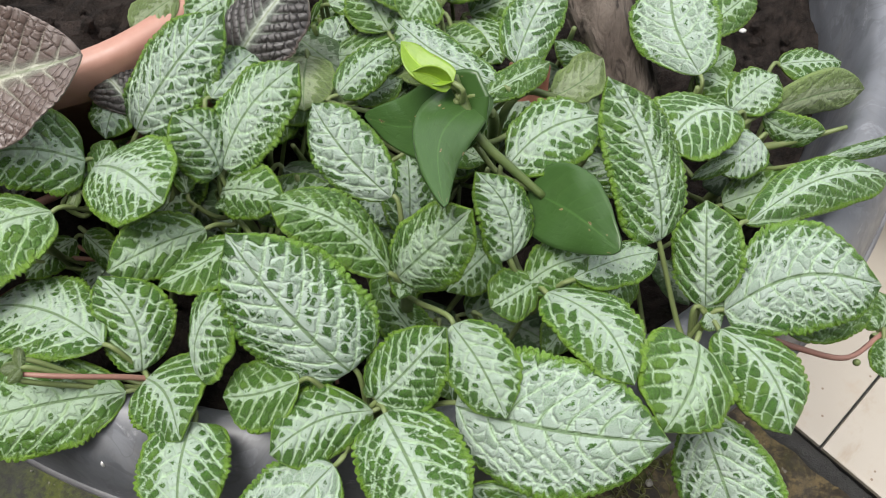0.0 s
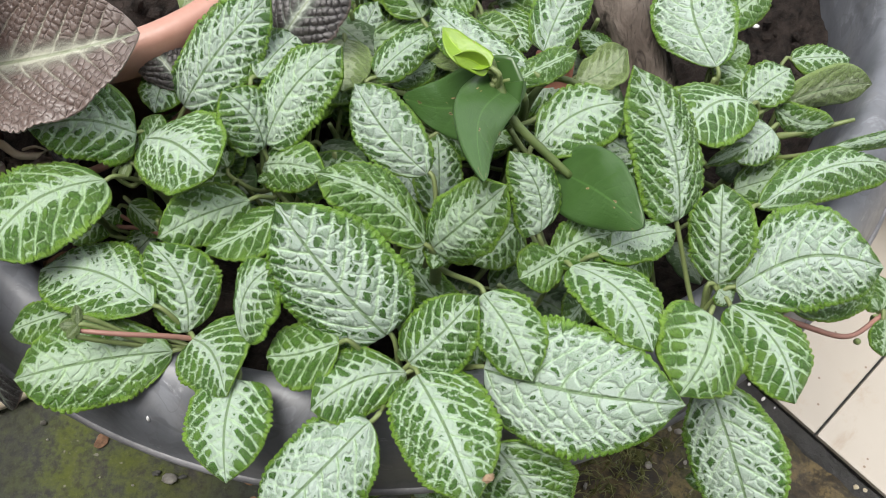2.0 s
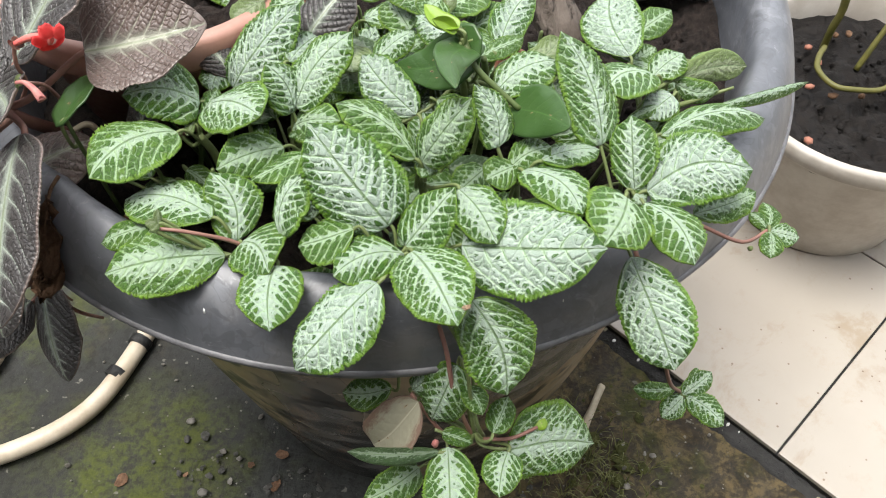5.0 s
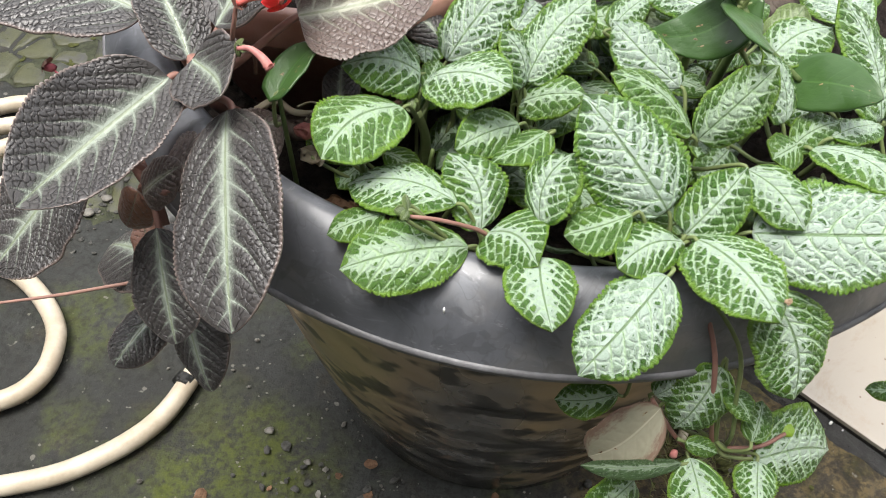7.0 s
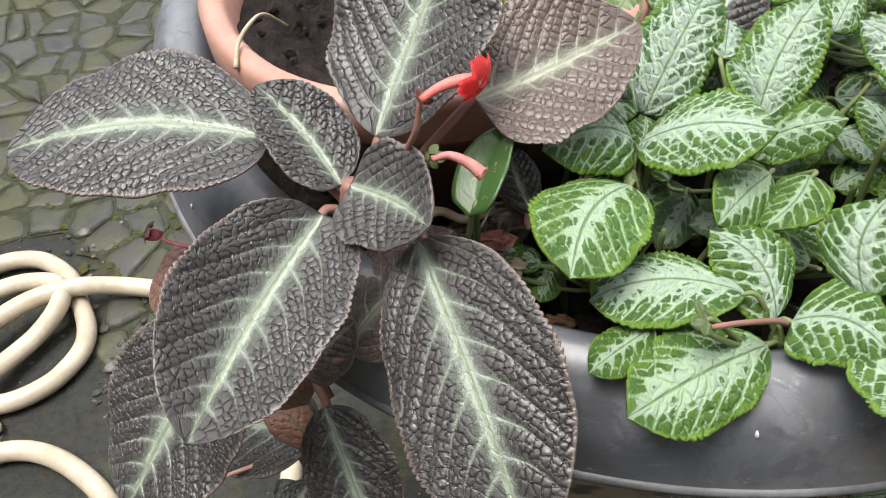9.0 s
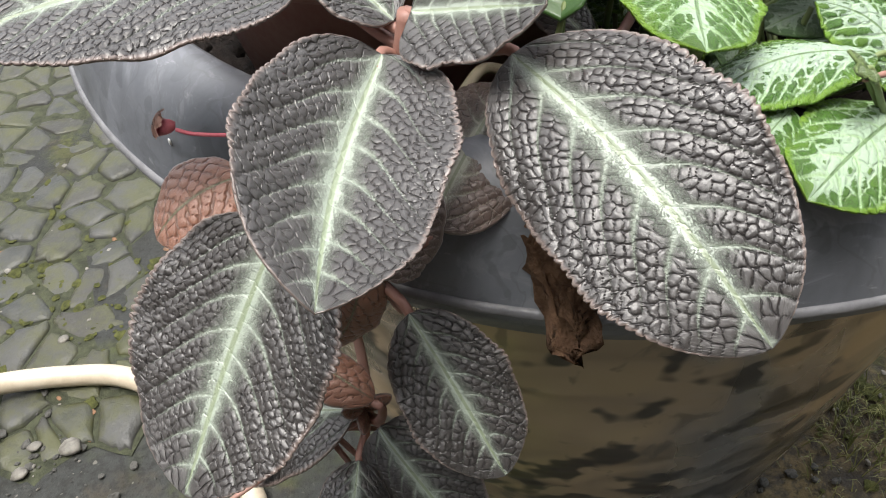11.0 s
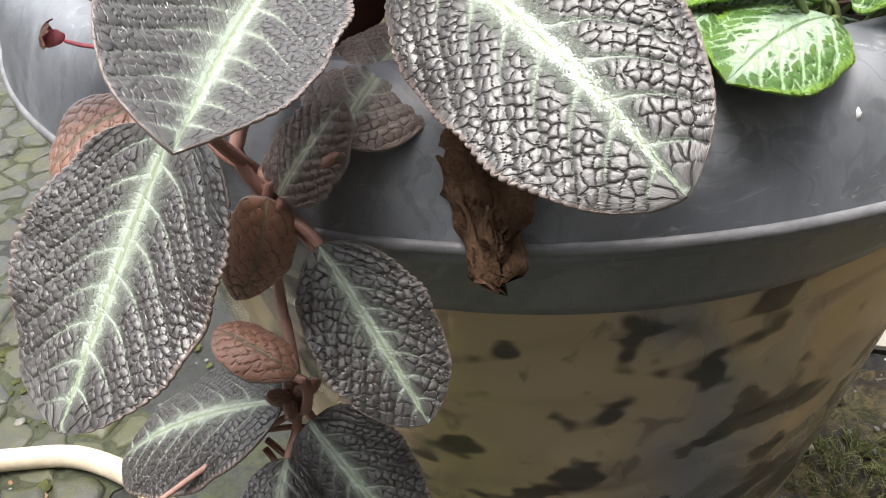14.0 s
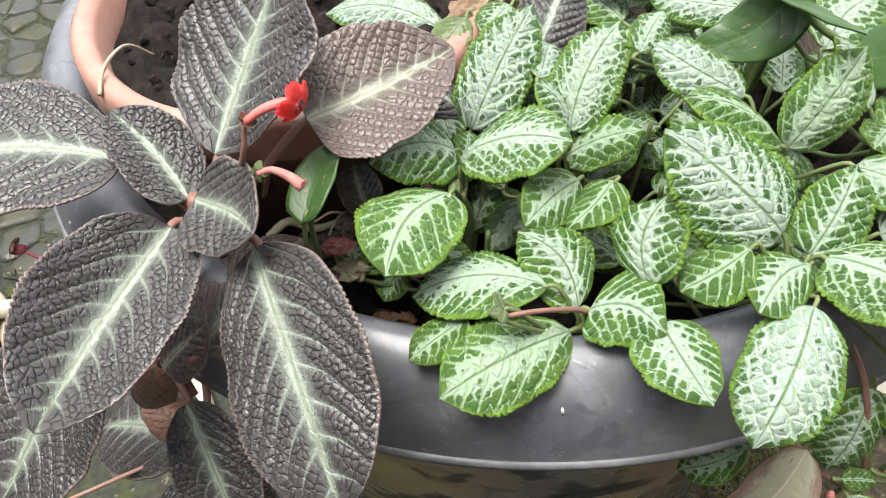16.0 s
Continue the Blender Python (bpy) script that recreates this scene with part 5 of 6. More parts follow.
plant_p = plant("heart_leaf_vine", (0.055, -0.170, 0.560), "vine with smooth dark green heart-shaped leaves", "vine")
leaf(plant_p, "heart", (0.051, -0.165, 0.580), (0.015, -0.155, 0.557), 0.029, (-0.54, -0.57, 0.62), 0.46, 0.141)
leaf(plant_p, "heart", (0.054, -0.165, 0.578), (0.044, -0.215, 0.597), 0.021, (0.30, -0.02, 0.95), 0.49, -0.135)
leaf(plant_p, "heart", (0.077, -0.190, 0.559), (0.0975, -0.2185, 0.575), 0.029, (-0.30, -0.50, 0.78), 0.36, 0.041)
leaf(plant_p, "young", (0.047, -0.165, 0.590), (0.030, -0.152, 0.594), 0.011, (0.25, -0.25, 0.93), 0.42, 0.10, form=(0.30, -0.06))
leaf(plant_p, "young", (0.046, -0.166, 0.588), (0.034, -0.166, 0.596), 0.007, (-0.45, -0.45, 0.75), 0.45, -0.08, form=(0.5, -0.05))
leaf(plant_p, "pale", (0.086, -0.130, 0.535), (0.105, -0.121, 0.547), 0.024, (-0.53, 0.05, 0.85), 0.56, -0.087)
leaf(plant_p, "green", (0.057, -0.142, 0.550), (0.084, -0.126, 0.551), 0.013, (0.08, -0.21, 0.97), 0.53, -0.009)
plant_q = plant("heart_leaf_seedling", (-0.160, -0.175, 0.520), "small seedling with one smooth glossy green leaf", "plant")
leaf(plant_q, "heart", (-0.157, -0.180, 0.5465), (-0.135, -0.158, 0.559), 0.020, (-0.55, -0.30, 0.75), 0.42, 0.06, form=(0.25, 0.03))
plant_r1 = plant("silver_leaf_plantlet", (0.218, -0.212, 0.486), "tiny green plantlet on a runner beyond the rim", "plant")
leaf(plant_r1, "green", (0.219, -0.210, 0.485), (0.219, -0.194, 0.489), 0.012, (-0.00, -0.25, 0.97), 0.45, -0.160)
leaf(plant_r1, "veined", (0.219, -0.214, 0.488), (0.234, -0.218, 0.487), 0.014, (0.00, -0.25, 0.97), 0.47, -0.029)
leaf(plant_r1, "green", (0.218, -0.215, 0.489), (0.216, -0.230, 0.485), 0.013, (-0.00, -0.25, 0.97), 0.51, 0.030)
leaf(plant_r1, "green", (0.218, -0.210, 0.486), (0.210, -0.201, 0.488), 0.009, (0.00, -0.25, 0.97), 0.50, -0.062)
plant_r2 = plant("silver_leaf_plantlet", (0.180, -0.268, 0.400), "small green plantlet hanging below the rim", "plant")
leaf(plant_r2, "veined", (0.180, -0.269, 0.401), (0.199, -0.256, 0.405), 0.013, (0.00, -0.25, 0.97), 0.49, -0.020)
leaf(plant_r2, "veined", (0.182, -0.270, 0.401), (0.202, -0.287, 0.396), 0.017, (0.00, -0.25, 0.97), 0.50, 0.066)
leaf(plant_r2, "veined", (0.180, -0.270, 0.401), (0.166, -0.282, 0.398), 0.014, (0.00, -0.25, 0.97), 0.50, 0.023)
leaf(plant_r2, "green", (0.177, -0.265, 0.402), (0.151, -0.265, 0.402), 0.011, (0.00, -0.25, 0.97), 0.56, 0.064)
leaf(plant_r2, "green", (0.183, -0.265, 0.402), (0.191, -0.253, 0.405), 0.006, (0.00, -0.25, 0.97), 0.55, -0.042)
plant_w = plant("dark_leaf_seedling", (-0.050, -0.115, 0.520), "young dark bronze quilted leaves among the green", "plant")
leaf(plant_w, "dark", (-0.037, -0.115, 0.543), (-0.013, -0.090, 0.560), 0.033, (-0.16, -0.44, 0.88), 0.38, -0.010)
leaf(plant_w, "dark", (-0.079, -0.135, 0.534), (-0.101, -0.115, 0.539), 0.021, (-0.00, -0.25, 0.97), 0.56, -0.074)
leaf(plant_w, "dark", (-0.131, -0.162, 0.511), (-0.131, -0.132, 0.519), 0.019, (0.00, -0.25, 0.97), 0.56, 0.024)
plant_x = plant("dark_leaf_plant", (-0.197, -0.162, 0.535), "dark bronze quilted-leaf plant with pale silver ribs, in flower", "plant")
leaf(plant_x, "dark", (-0.209, -0.165, 0.541), (-0.263, -0.237, 0.535), 0.054, (0.23, -0.25, 0.94), 0.45, -0.036, form=(0.48, -0.06))
leaf(plant_x, "dark", (-0.180, -0.188, 0.542), (-0.173, -0.287, 0.513), 0.060, (-0.54, -0.28, 0.80), 0.50, 0.036, form=(-0.02, 0.06))
leaf(plant_x, "dark", (-0.221, -0.137, 0.556), (-0.312, -0.117, 0.559), 0.064, (0.00, -0.14, 0.99), 0.47, -0.084, form=(0.05, 0.03))
leaf(plant_x, "dark", (-0.200, -0.156, 0.544), (-0.221, -0.118, 0.565), 0.032, (0.16, -0.40, 0.90), 0.44, -0.042, form=(0.24, 0.01))
leaf(plant_x, "dark", (-0.197, -0.162, 0.549), (-0.178, -0.201, 0.563), 0.038, (-0.62, -0.02, 0.78), 0.31, 0.047, form=(0.18, -0.08))
leaf(plant_x, "dark", (-0.185, -0.155, 0.562), (-0.145, -0.117, 0.607), 0.066, (-0.54, -0.34, 0.77), 0.56, 0.026, form=(0.17, -0.02))
leaf(plant_x, "bronze", (-0.148, -0.150, 0.564), (-0.084, -0.139, 0.573), 0.055, (-0.05, -0.41, 0.91), 0.30, -0.024, form=(0.22, 0.01))
plant_y = plant("dark_leaf_runner", (-0.232, -0.172, 0.485), "dark quilted leaves on a runner hanging down the planter wall", "plant")
leaf(plant_y, "dark", (-0.253, -0.181, 0.512), (-0.308, -0.211, 0.456), 0.067, (-0.56, -0.37, 0.75), 0.44, -0.037, form=(0.06, -0.03))
leaf(plant_y, "dark", (-0.226, -0.198, 0.470), (-0.219, -0.242, 0.429), 0.037, (-0.20, -0.68, 0.70), 0.50, 0.008, form=(-0.07, 0.04))
leaf(plant_y, "bronze", (-0.231, -0.187, 0.483), (-0.207, -0.189, 0.507), 0.024, (-0.63, -0.50, 0.59), 0.38, 0.001)
leaf(plant_y, "bronze", (-0.213, -0.193, 0.497), (-0.161, -0.157, 0.506), 0.042, (0.00, -0.25, 0.97), 0.45, 0.003)
leaf(plant_y, "rust", (-0.253, -0.146, 0.503), (-0.285, -0.143, 0.490), 0.030, (-0.39, -0.34, 0.86), 0.47, -0.062)
leaf(plant_y, "rust", (-0.234, -0.185, 0.483), (-0.250, -0.178, 0.447), 0.021, (-0.10, -0.75, 0.60), 0.40, 0.055)
plant_z = plant("dark_leaf_plantlet", (-0.238, -0.162, 0.375), "dark quilted plantlet hanging at the runner end", "plant")
leaf(plant_z, "dark", (-0.241, -0.159, 0.377), (-0.304, -0.102, 0.329), 0.057, (-0.50, 0.17, 0.85), 0.50, -0.020)
leaf(plant_z, "dark", (-0.235, -0.168, 0.371), (-0.220, -0.220, 0.333), 0.043, (-0.49, -0.60, 0.63), 0.40, 0.025)
leaf(plant_z, "dark", (-0.248, -0.172, 0.362), (-0.276, -0.211, 0.352), 0.032, (-0.00, -0.25, 0.97), 0.52, 0.017)
leaf(plant_z, "rust", (-0.238, -0.179, 0.407), (-0.255, -0.148, 0.415), 0.021, (-0.00, -0.25, 0.97), 0.53, 0.018)


def stem(owner, points, r0, r1, mat, name="stem", label="", sides=8):
    return part(name, finish(tube(points, r0, r1, sides, 6, 0.12), name, mat), owner, label)


# stems of the silver-leaved plants, down into the soil
for p in (plant_a, plant_b, plant_c, plant_d, plant_e, plant_f, plant_g, plant_h, plant_i, plant_j, plant_n):
    x, y, z = NODE[p]
    inward = 0.90 if math.hypot(x, y) > 0.235 else 0.97
    stem(p, [(x, y, z + 0.004), (x * 0.98 + 0.003, y * 0.98, z - 0.02), (x * inward, y * inward, 0.455), (x * inward, y * inward, 0.44)], 0.0022, 0.003, GREEN_STALK)

# low leaves under the canopy; some use the blade with shade in its colour
LOW = random.Random(77)
OWNERS = [plant_a, plant_b, plant_c, plant_d, plant_e, plant_f, plant_g, plant_h, plant_i]
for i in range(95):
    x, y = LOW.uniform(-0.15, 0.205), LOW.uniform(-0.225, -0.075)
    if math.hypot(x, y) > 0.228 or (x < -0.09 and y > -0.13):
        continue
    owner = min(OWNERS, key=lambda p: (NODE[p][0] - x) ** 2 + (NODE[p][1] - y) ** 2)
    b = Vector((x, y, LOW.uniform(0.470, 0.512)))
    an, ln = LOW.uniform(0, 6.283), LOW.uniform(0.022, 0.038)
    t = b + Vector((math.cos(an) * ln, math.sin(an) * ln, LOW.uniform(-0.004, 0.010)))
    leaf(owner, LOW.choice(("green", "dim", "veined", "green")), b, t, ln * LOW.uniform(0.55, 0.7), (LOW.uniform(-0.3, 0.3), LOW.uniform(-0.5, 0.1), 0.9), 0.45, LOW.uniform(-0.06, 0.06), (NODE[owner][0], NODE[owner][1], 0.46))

# leaves of the crowded middle behind the front rows, and upright stalks between them
BACK = [plant_f, plant_i, plant_n]
for i in range(44):
    x, y = LOW.uniform(-0.085, 0.060), LOW.uniform(-0.125, -0.040)
    owner = min(BACK, key=lambda p: (NODE[p][0] - x) ** 2 + (NODE[p][1] - y) ** 2)
    b = Vector((x, y, LOW.uniform(0.492, 0.528)))
    an, ln = LOW.uniform(0, 6.283), LOW.uniform(0.022, 0.040)
    t = b + Vector((math.cos(an) * ln, math.sin(an) * ln, LOW.uniform(-0.002, 0.014)))
    leaf(owner, LOW.choice(("green", "veined", "pale", "green", "silver")), b, t, ln * LOW.uniform(0.6, 0.75), (LOW.uniform(-0.4, 0.2), LOW.uniform(-0.6, 0.0), 0.9), 0.45, LOW.uniform(-0.06, 0.06), (x + 0.004, y + 0.004, 0.46))
for i in range(34):
    x, y = LOW.uniform(-0.12, 0.16), LOW.uniform(-0.215, -0.06)
    if math.hypot(x, y) > 0.225:
        continue
    owner = min(OWNERS, key=lambda p: (NODE[p][0] - x) ** 2 + (NODE[p][1] - y) ** 2)
    lean = Vector((LOW.uniform(-0.02, 0.02), LOW.uniform(-0.02, 0.01), 0))
    foot = Vector((x, y, 0.452))
    stem(owner, [foot + lean + Vector((0, 0, LOW.uniform(0.05, 0.075))), foot + lean * 0.6 + Vector((0, 0, 0.035)), foot], 0.0011, 0.0019, LOW.choice((VINE_STALK, GREEN_STALK)), "stem", "", 6)

# runners from the rim down to the hanging plants
stem(plant_k, [(0.014, -0.252, 0.510), (0.030, -0.264, 0.500), (0.039, -0.281, 0.480), (0.043, -0.293, 0.455), (0.050, -0.297, 0.425), (0.055, -0.298, 0.41)], 0.0013, 0.0013, RED_STALK, "runner", "brownish runner over the rim")
stem(plant_k, [(0.022, -0.255, 0.512), (0.046, -0.284, 0.490), (0.052, -0.298, 0.457), (0.056, -0.303, 0.435), (0.060, -0.300, 0.415)], 0.0011, 0.0011, GREEN_STALK, "runner", "pale runner over the rim")
stem(plant_k, [(0.020, -0.284, 0.436), (0.028, -0.290, 0.424), (0.036, -0.296, 0.414), (0.045, -0.298, 0.405), (0.055, -0.298, 0.410)], 0.0012, 0.0011, RED_STALK, "runner", "reddish side shoot")
stem(plant_k, [(0.060, -0.302, 0.415), (0.075, -0.303, 0.418), (0.090, -0.297, 0.419)], 0.0012, 0.001, RED_STALK, "runner", "thin shoot with a bud")
part("bud", finish(lump((0.0021, 0.0021, 0.0034), 4.0, 0.3), "bud", WILTED), plant_k, "small salmon-pink bud", pose(0.033, -0.303, 0.412))
stem(plant_r1, [(0.150, -0.222, 0.520), (0.175, -0.226, 0.508), (0.200, -0.224, 0.492), (0.2185, -0.212, 0.487)], 0.0013, 0.0010, RED_STALK, "runner", "thin brown runner")
part("bud", finish(lump((0.0015, 0.0015, 0.0019), 2.0, 0.2), "bud", GREEN_STALK), plant_r1, "round green bud", pose(0.206, -0.224, 0.486))
stem(plant_r2, [(0.135, -0.236, 0.512), (0.150, -0.272, 0.478), (0.165, -0.275, 0.43), (0.178, -0.268, 0.403)], 0.0013, 0.0011, RED_STALK, "runner", "thin brown runner")
stem(plant_a, [(-0.102, -0.243, 0.533), (-0.088, -0.243, 0.530), (-0.072, -0.240, 0.520), (-0.064, -0.238, 0.512)], 0.0009, 0.0012, RED_STALK, "runner", "reddish runner tipped with a bud")

# the dark plant: runners, flowers
stem(plant_x, [(-0.197, -0.160, 0.548), (-0.200, -0.158, 0.530), (-0.196, -0.140, 0.50), (-0.19, -0.12, 0.47)], 0.0032, 0.004, RED_STALK)
stem(plant_y, [(-0.197, -0.160, 0.528), (-0.222, -0.166, 0.510), (-0.236, -0.172, 0.492), (-0.228, -0.180, 0.472), (-0.224, -0.190, 0.462)], 0.0026, 0.0022, PINK_STALK, "runner", "hairy reddish runner")
stem(plant_z, [(-0.232, -0.175, 0.482), (-0.230, -0.158, 0.445), (-0.228, -0.142, 0.410), (-0.232, -0.154, 0.388), (-0.238, -0.162, 0.370)], 0.0024, 0.0020, PINK_STALK, "runner", "hairy reddish runner")
stem(plant_z, [(-0.238, -0.162, 0.372), (-0.258, -0.157, 0.365), (-0.285, -0.153, 0.354), (-0.335, -0.148, 0.335), (-0.43, -0.135, 0.30)], 0.0014, 0.0010, PINK_STALK, "runner", "long thin pinkish runner")
stem(plant_z, [(-0.240, -0.162, 0.355), (-0.225, -0.166, 0.338), (-0.208, -0.168, 0.332)], 0.0016, 0.0012, PINK_STALK, "runner", "short pinkish shoot")
for i, (dx, dy, dz) in enumerate(((0.010, -0.008, 0.012), (-0.010, -0.006, 0.014), (0.004, 0.004, 0.016), (-0.006, -0.014, 0.006))):
    x, y, z = NODE[plant_z]
    leaf(plant_z, "rust", (x, y, z + 0.004), (x + dx, y + dy, z + 0.004 + dz), 0.007, (0.2, -0.7, 0.6), 0.45)


def corolla(centre, face, size, mat, lobes=5):
    """A ring of rounded, slightly curled petal lobes round the mouth of a flower."""
    out = []
    f = Vector(face).normalized()
    x = f.orthogonal().normalized()
    y = f.cross(x)
    for i in range(lobes):
        an = 2 * math.pi * i / lobes + 0.3
        d = x * math.cos(an) + y * math.sin(an)
        s = f.cross(d)
        bm = bmesh.new()
        rows = []
        for k in range(6):
            u = k / 5
            w = size * 0.52 * math.sin(math.pi * (0.12 + 0.80 * u)) ** 0.6
            row = []
            for j in range(5):
                v = j / 2 - 1
                p = Vector(centre) + d * (size * (0.25 + 0.85 * u)) + s * (w * v) - f * (size * 0.45 * u * u + 0.1 * size * v * v)
                row.append(bm.verts.new(p))
            rows.append(row)
        for a, b in zip(rows, rows[1:]):
            for j in range(4):
                bm.faces.new((a[j], a[j + 1], b[j + 1], b[j]))
        bmesh.ops.solidify(bm, geom=bm.faces[:], thickness=0.0005)
        out.append(finish(bm, "petal", mat))
    return out


stem(plant_x, [(-0.194, -0.150, 0.530), (-0.180, -0.160, 0.552), (-0.174, -0.170, 0.573), (-0.171, -0.169, 0.5845)], 0.0012, 0.0010, RED_STALK, "flower_stalk", "red flower stalk")
flower = part("flower", finish(tube([(-0.1705, -0.1685, 0.5850), (-0.1640, -0.1675, 0.5875), (-0.1570, -0.1680, 0.5888), (-0.1510, -0.1700, 0.5885)], 0.0013, 0.0024, 10), "flower", CORAL), plant_x, "bright red tubular flower in bloom")
for me in corolla((-0.1505, -0.1705, 0.5880), (0.60, -0.75, -0.15), 0.0078, PETAL):
    part("petal", me, flower)
for me in corolla((-0.1705, -0.1685, 0.5845), (-0.5, 0.1, -0.6), 0.0035, RED_STALK, 4):
    part("sepal", me, flower, "small reddish sepal")
stem(plant_x, [(-0.172, -0.150, 0.530), (-0.168, -0.166, 0.556), (-0.1715, -0.181, 0.571)], 0.0011, 0.0009, RED_STALK, "flower_stalk", "red flower stalk")
wilted = part("wilted_flower", finish(tube([(-0.171, -0.182, 0.572), (-0.166, -0.1835, 0.5735), (-0.161, -0.187, 0.572), (-0.157, -0.191, 0.569)], 0.0011, 0.0021, 9, 6, 0.25), "wilted_flower", WILTED), plant_x, "wilted pinkish flower tube")
for me in corolla((-0.1572, -0.1908, 0.5692), (0.35, -0.6, -0.6), 0.0026, WILTED, 4):
    part("petal", me, wilted)
for me in corolla((-0.171, -0.182, 0.573), (-0.6, -0.5, 0.6), 0.0036, GREEN_STALK, 4):
    part("sepal", me, wilted, "pale sepal")
stem(plant_x, [(-0.232, -0.155, 0.520), (-0.250, -0.153, 0.523), (-0.263, -0.150, 0.527), (-0.268, -0.147, 0.529)], 0.0007, 0.0006, CRIMSON, "flower_stalk", "crimson flower stalk")
bud = part("bud", finish(lump((0.0034, 0.0022, 0.0023), 7.0, 0.35), "bud", CRIMSON), plant_x, "small crimson seed head", pose(-0.2705, -0.1455, 0.530))
for me in corolla((-0.273, -0.1440, 0.532), (-0.8, 0.3, 0.5), 0.0042, PINK_STALK, 5):
    part("sepal", me, bud)

# the vine
stem(plant_p, [(0.0465, -0.160, 0.586), (0.0505, -0.167, 0.580), (0.0560, -0.176, 0.573), (0.0670, -0.183, 0.565), (0.0772, -0.1895, 0.5585)], 0.0020, 0.0015, VINE_STALK, "vine_stem", "pale green vine stem")
stem(plant_p, [(0.060, -0.160, 0.566), (0.062, -0.150, 0.545), (0.062, -0.140, 0.50), (0.060, -0.135, 0.45)], 0.0018, 0.003, VINE_STALK, "vine_stem")
stem(plant_p, [(0.088, -0.130, 0.534), (0.075, -0.128, 0.535), (0.066, -0.135, 0.525), (0.063, -0.14, 0.49)], 0.0014, 0.002, VINE_STALK, "vine_stem")
stem(plant_q, [(-0.157, -0.180, 0.546), (-0.157, -0.178, 0.52), (-0.156, -0.17, 0.45)], 0.0010, 0.0014, VINE_STALK)
stem(plant_h, [(0.205, -0.138, 0.524), (0.188, -0.140, 0.518), (0.172, -0.138, 0.508)], 0.0008, 0.002, GREEN_STALK, "stem", "fleshy pale stem")
stem(plant_h, [(0.172, -0.131, 0.524), (0.160, -0.138, 0.522), (0.152, -0.144, 0.512)], 0.0010, 0.002, GREEN_STALK, "stem", "fleshy pale stem")


# ---- loose things in the planter ----
def crumpled(style_mat, length, width, seed, curl):
    """A dead leaf: a blade rolled and wrinkled out of shape."""
    bm = bmesh.new()
    rows = []
    for i in range(19):
        u = i / 18
        half = max(0.05, math.sin(math.pi * u ** 0.8) ** 0.6) * width / 2
        row = []
        for j in range(15):
            v = 2 * j / 14 - 1
            an = v * curl
            y = half * math.sin(an) / max(curl, 0.3)
            z = -half * (1 - math.cos(an)) / max(curl, 0.3)
            p = Vector((length * u, y, z))
            w = noise.noise_vector(Vector((u * 4, v * 3, seed))) * 0.16 * width + noise.noise_vector(Vector((u * 9, v * 8, seed + 5))) * 0.09 * width
            row.append(bm.verts.new(p + w))
        rows.append(row)
    for a, b in zip(rows, rows[1:]):
        for j in range(14):
            bm.faces.new((a[j], a[j + 1], b[j + 1], b[j]))
    bmesh.ops.solidify(bm, geom=bm.faces[:], thickness=0.0006)
    return finish(bm, "dry_leaf", style_mat)


def aimed(base, tip, up):
    ax = (Vector(tip) - Vector(base)).normalized()
    ay = Vector(up).cross(ax).normalized()
    return Matrix.Translation(base) @ Matrix((ax, ay, ax.cross(ay))).transposed().to_4x4()


dead = thing("dry_leaf", (-0.176, -0.206, 0.500), "crumpled dark brown dead leaf hanging over the rim", "dead leaf")
hang = aimed((-0.174, -0.204, 0.506), (-0.188, -0.236, 0.457), (-0.3, -0.8, 0.4))
part("blade", crumpled(DRY, 0.058, 0.036, 3, 1.5), dead, "", hang)
part("blade_fold", crumpled(DRY, 0.040, 0.022, 8, 1.0), dead, "torn flap of the dead blade", hang @ pose(0.008, 0.004, 0.003, 30, 0, -6))
part("leaf_stalk", finish(tube([(-0.170, -0.190, 0.512), (-0.173, -0.199, 0.510), (-0.176, -0.209, 0.500), (-0.181, -0.219, 0.482)], 0.0012, 0.0007, 7), "leaf_stalk", DRY), dead)
lone("dry_leaf", crumpled(GREY_DRY, 0.036, 0.020, 9, 0.8), "curled grey-brown dead leaf on the soil", "dead leaf", m=aimed((-0.164, -0.152, 0.500), (-0.130, -0.158, 0.499), (0.1, -0.3, 0.9)))
lone("dry_leaf", crumpled(GREY_DRY, 0.017, 0.013, 52, 0.5), "small round grey-brown dead leaf on the soil", "dead leaf", m=aimed((-0.131, -0.158, 0.508), (-0.145, -0.161, 0.511), (0.1, -0.3, 0.95)))
lone("dry_leaf", crumpled(WILTED, 0.015, 0.010, 57, 1.1), "shrivelled pinkish dead leaf beside the dark plant", "dead leaf", m=aimed((-0.154, -0.168, 0.510), (-0.141, -0.174, 0.514), (0.1, -0.4, 0.9)))
lone("dry_leaf", crumpled(PALE_DRY, 0.016, 0.012, 12, 0.9), "small greyish shrivelled leaf on the soil", "dead leaf", m=aimed((-0.152, -0.172, 0.498), (-0.140, -0.178, 0.500), (0.1, -0.5, 0.8)))
lone("dry_leaf", crumpled(DRY, 0.030, 0.022, 15, 0.8), "dark dead leaf lying on the soil", "dead leaf", m=aimed((-0.150, -0.188, 0.470), (-0.128, -0.196, 0.478), (0, -0.3, 0.9)))
lone("dry_leaf", crumpled(PALE_DRY, 0.060, 0.026, 18, 0.9), "brown dry leaf lying beside the hose", "dead leaf", m=aimed((-0.625, 0.185, 0.014), (-0.572, 0.140, 0.008), (0, 0, 1)))
lone("dry_leaf", crumpled(BRICK, 0.022, 0.010, 24, 0.6), "small orange dry leaf on the paving", "dead leaf", m=aimed((-0.446, 0.540, 0.016), (-0.425, 0.536, 0.015), (0, 0, 1)))
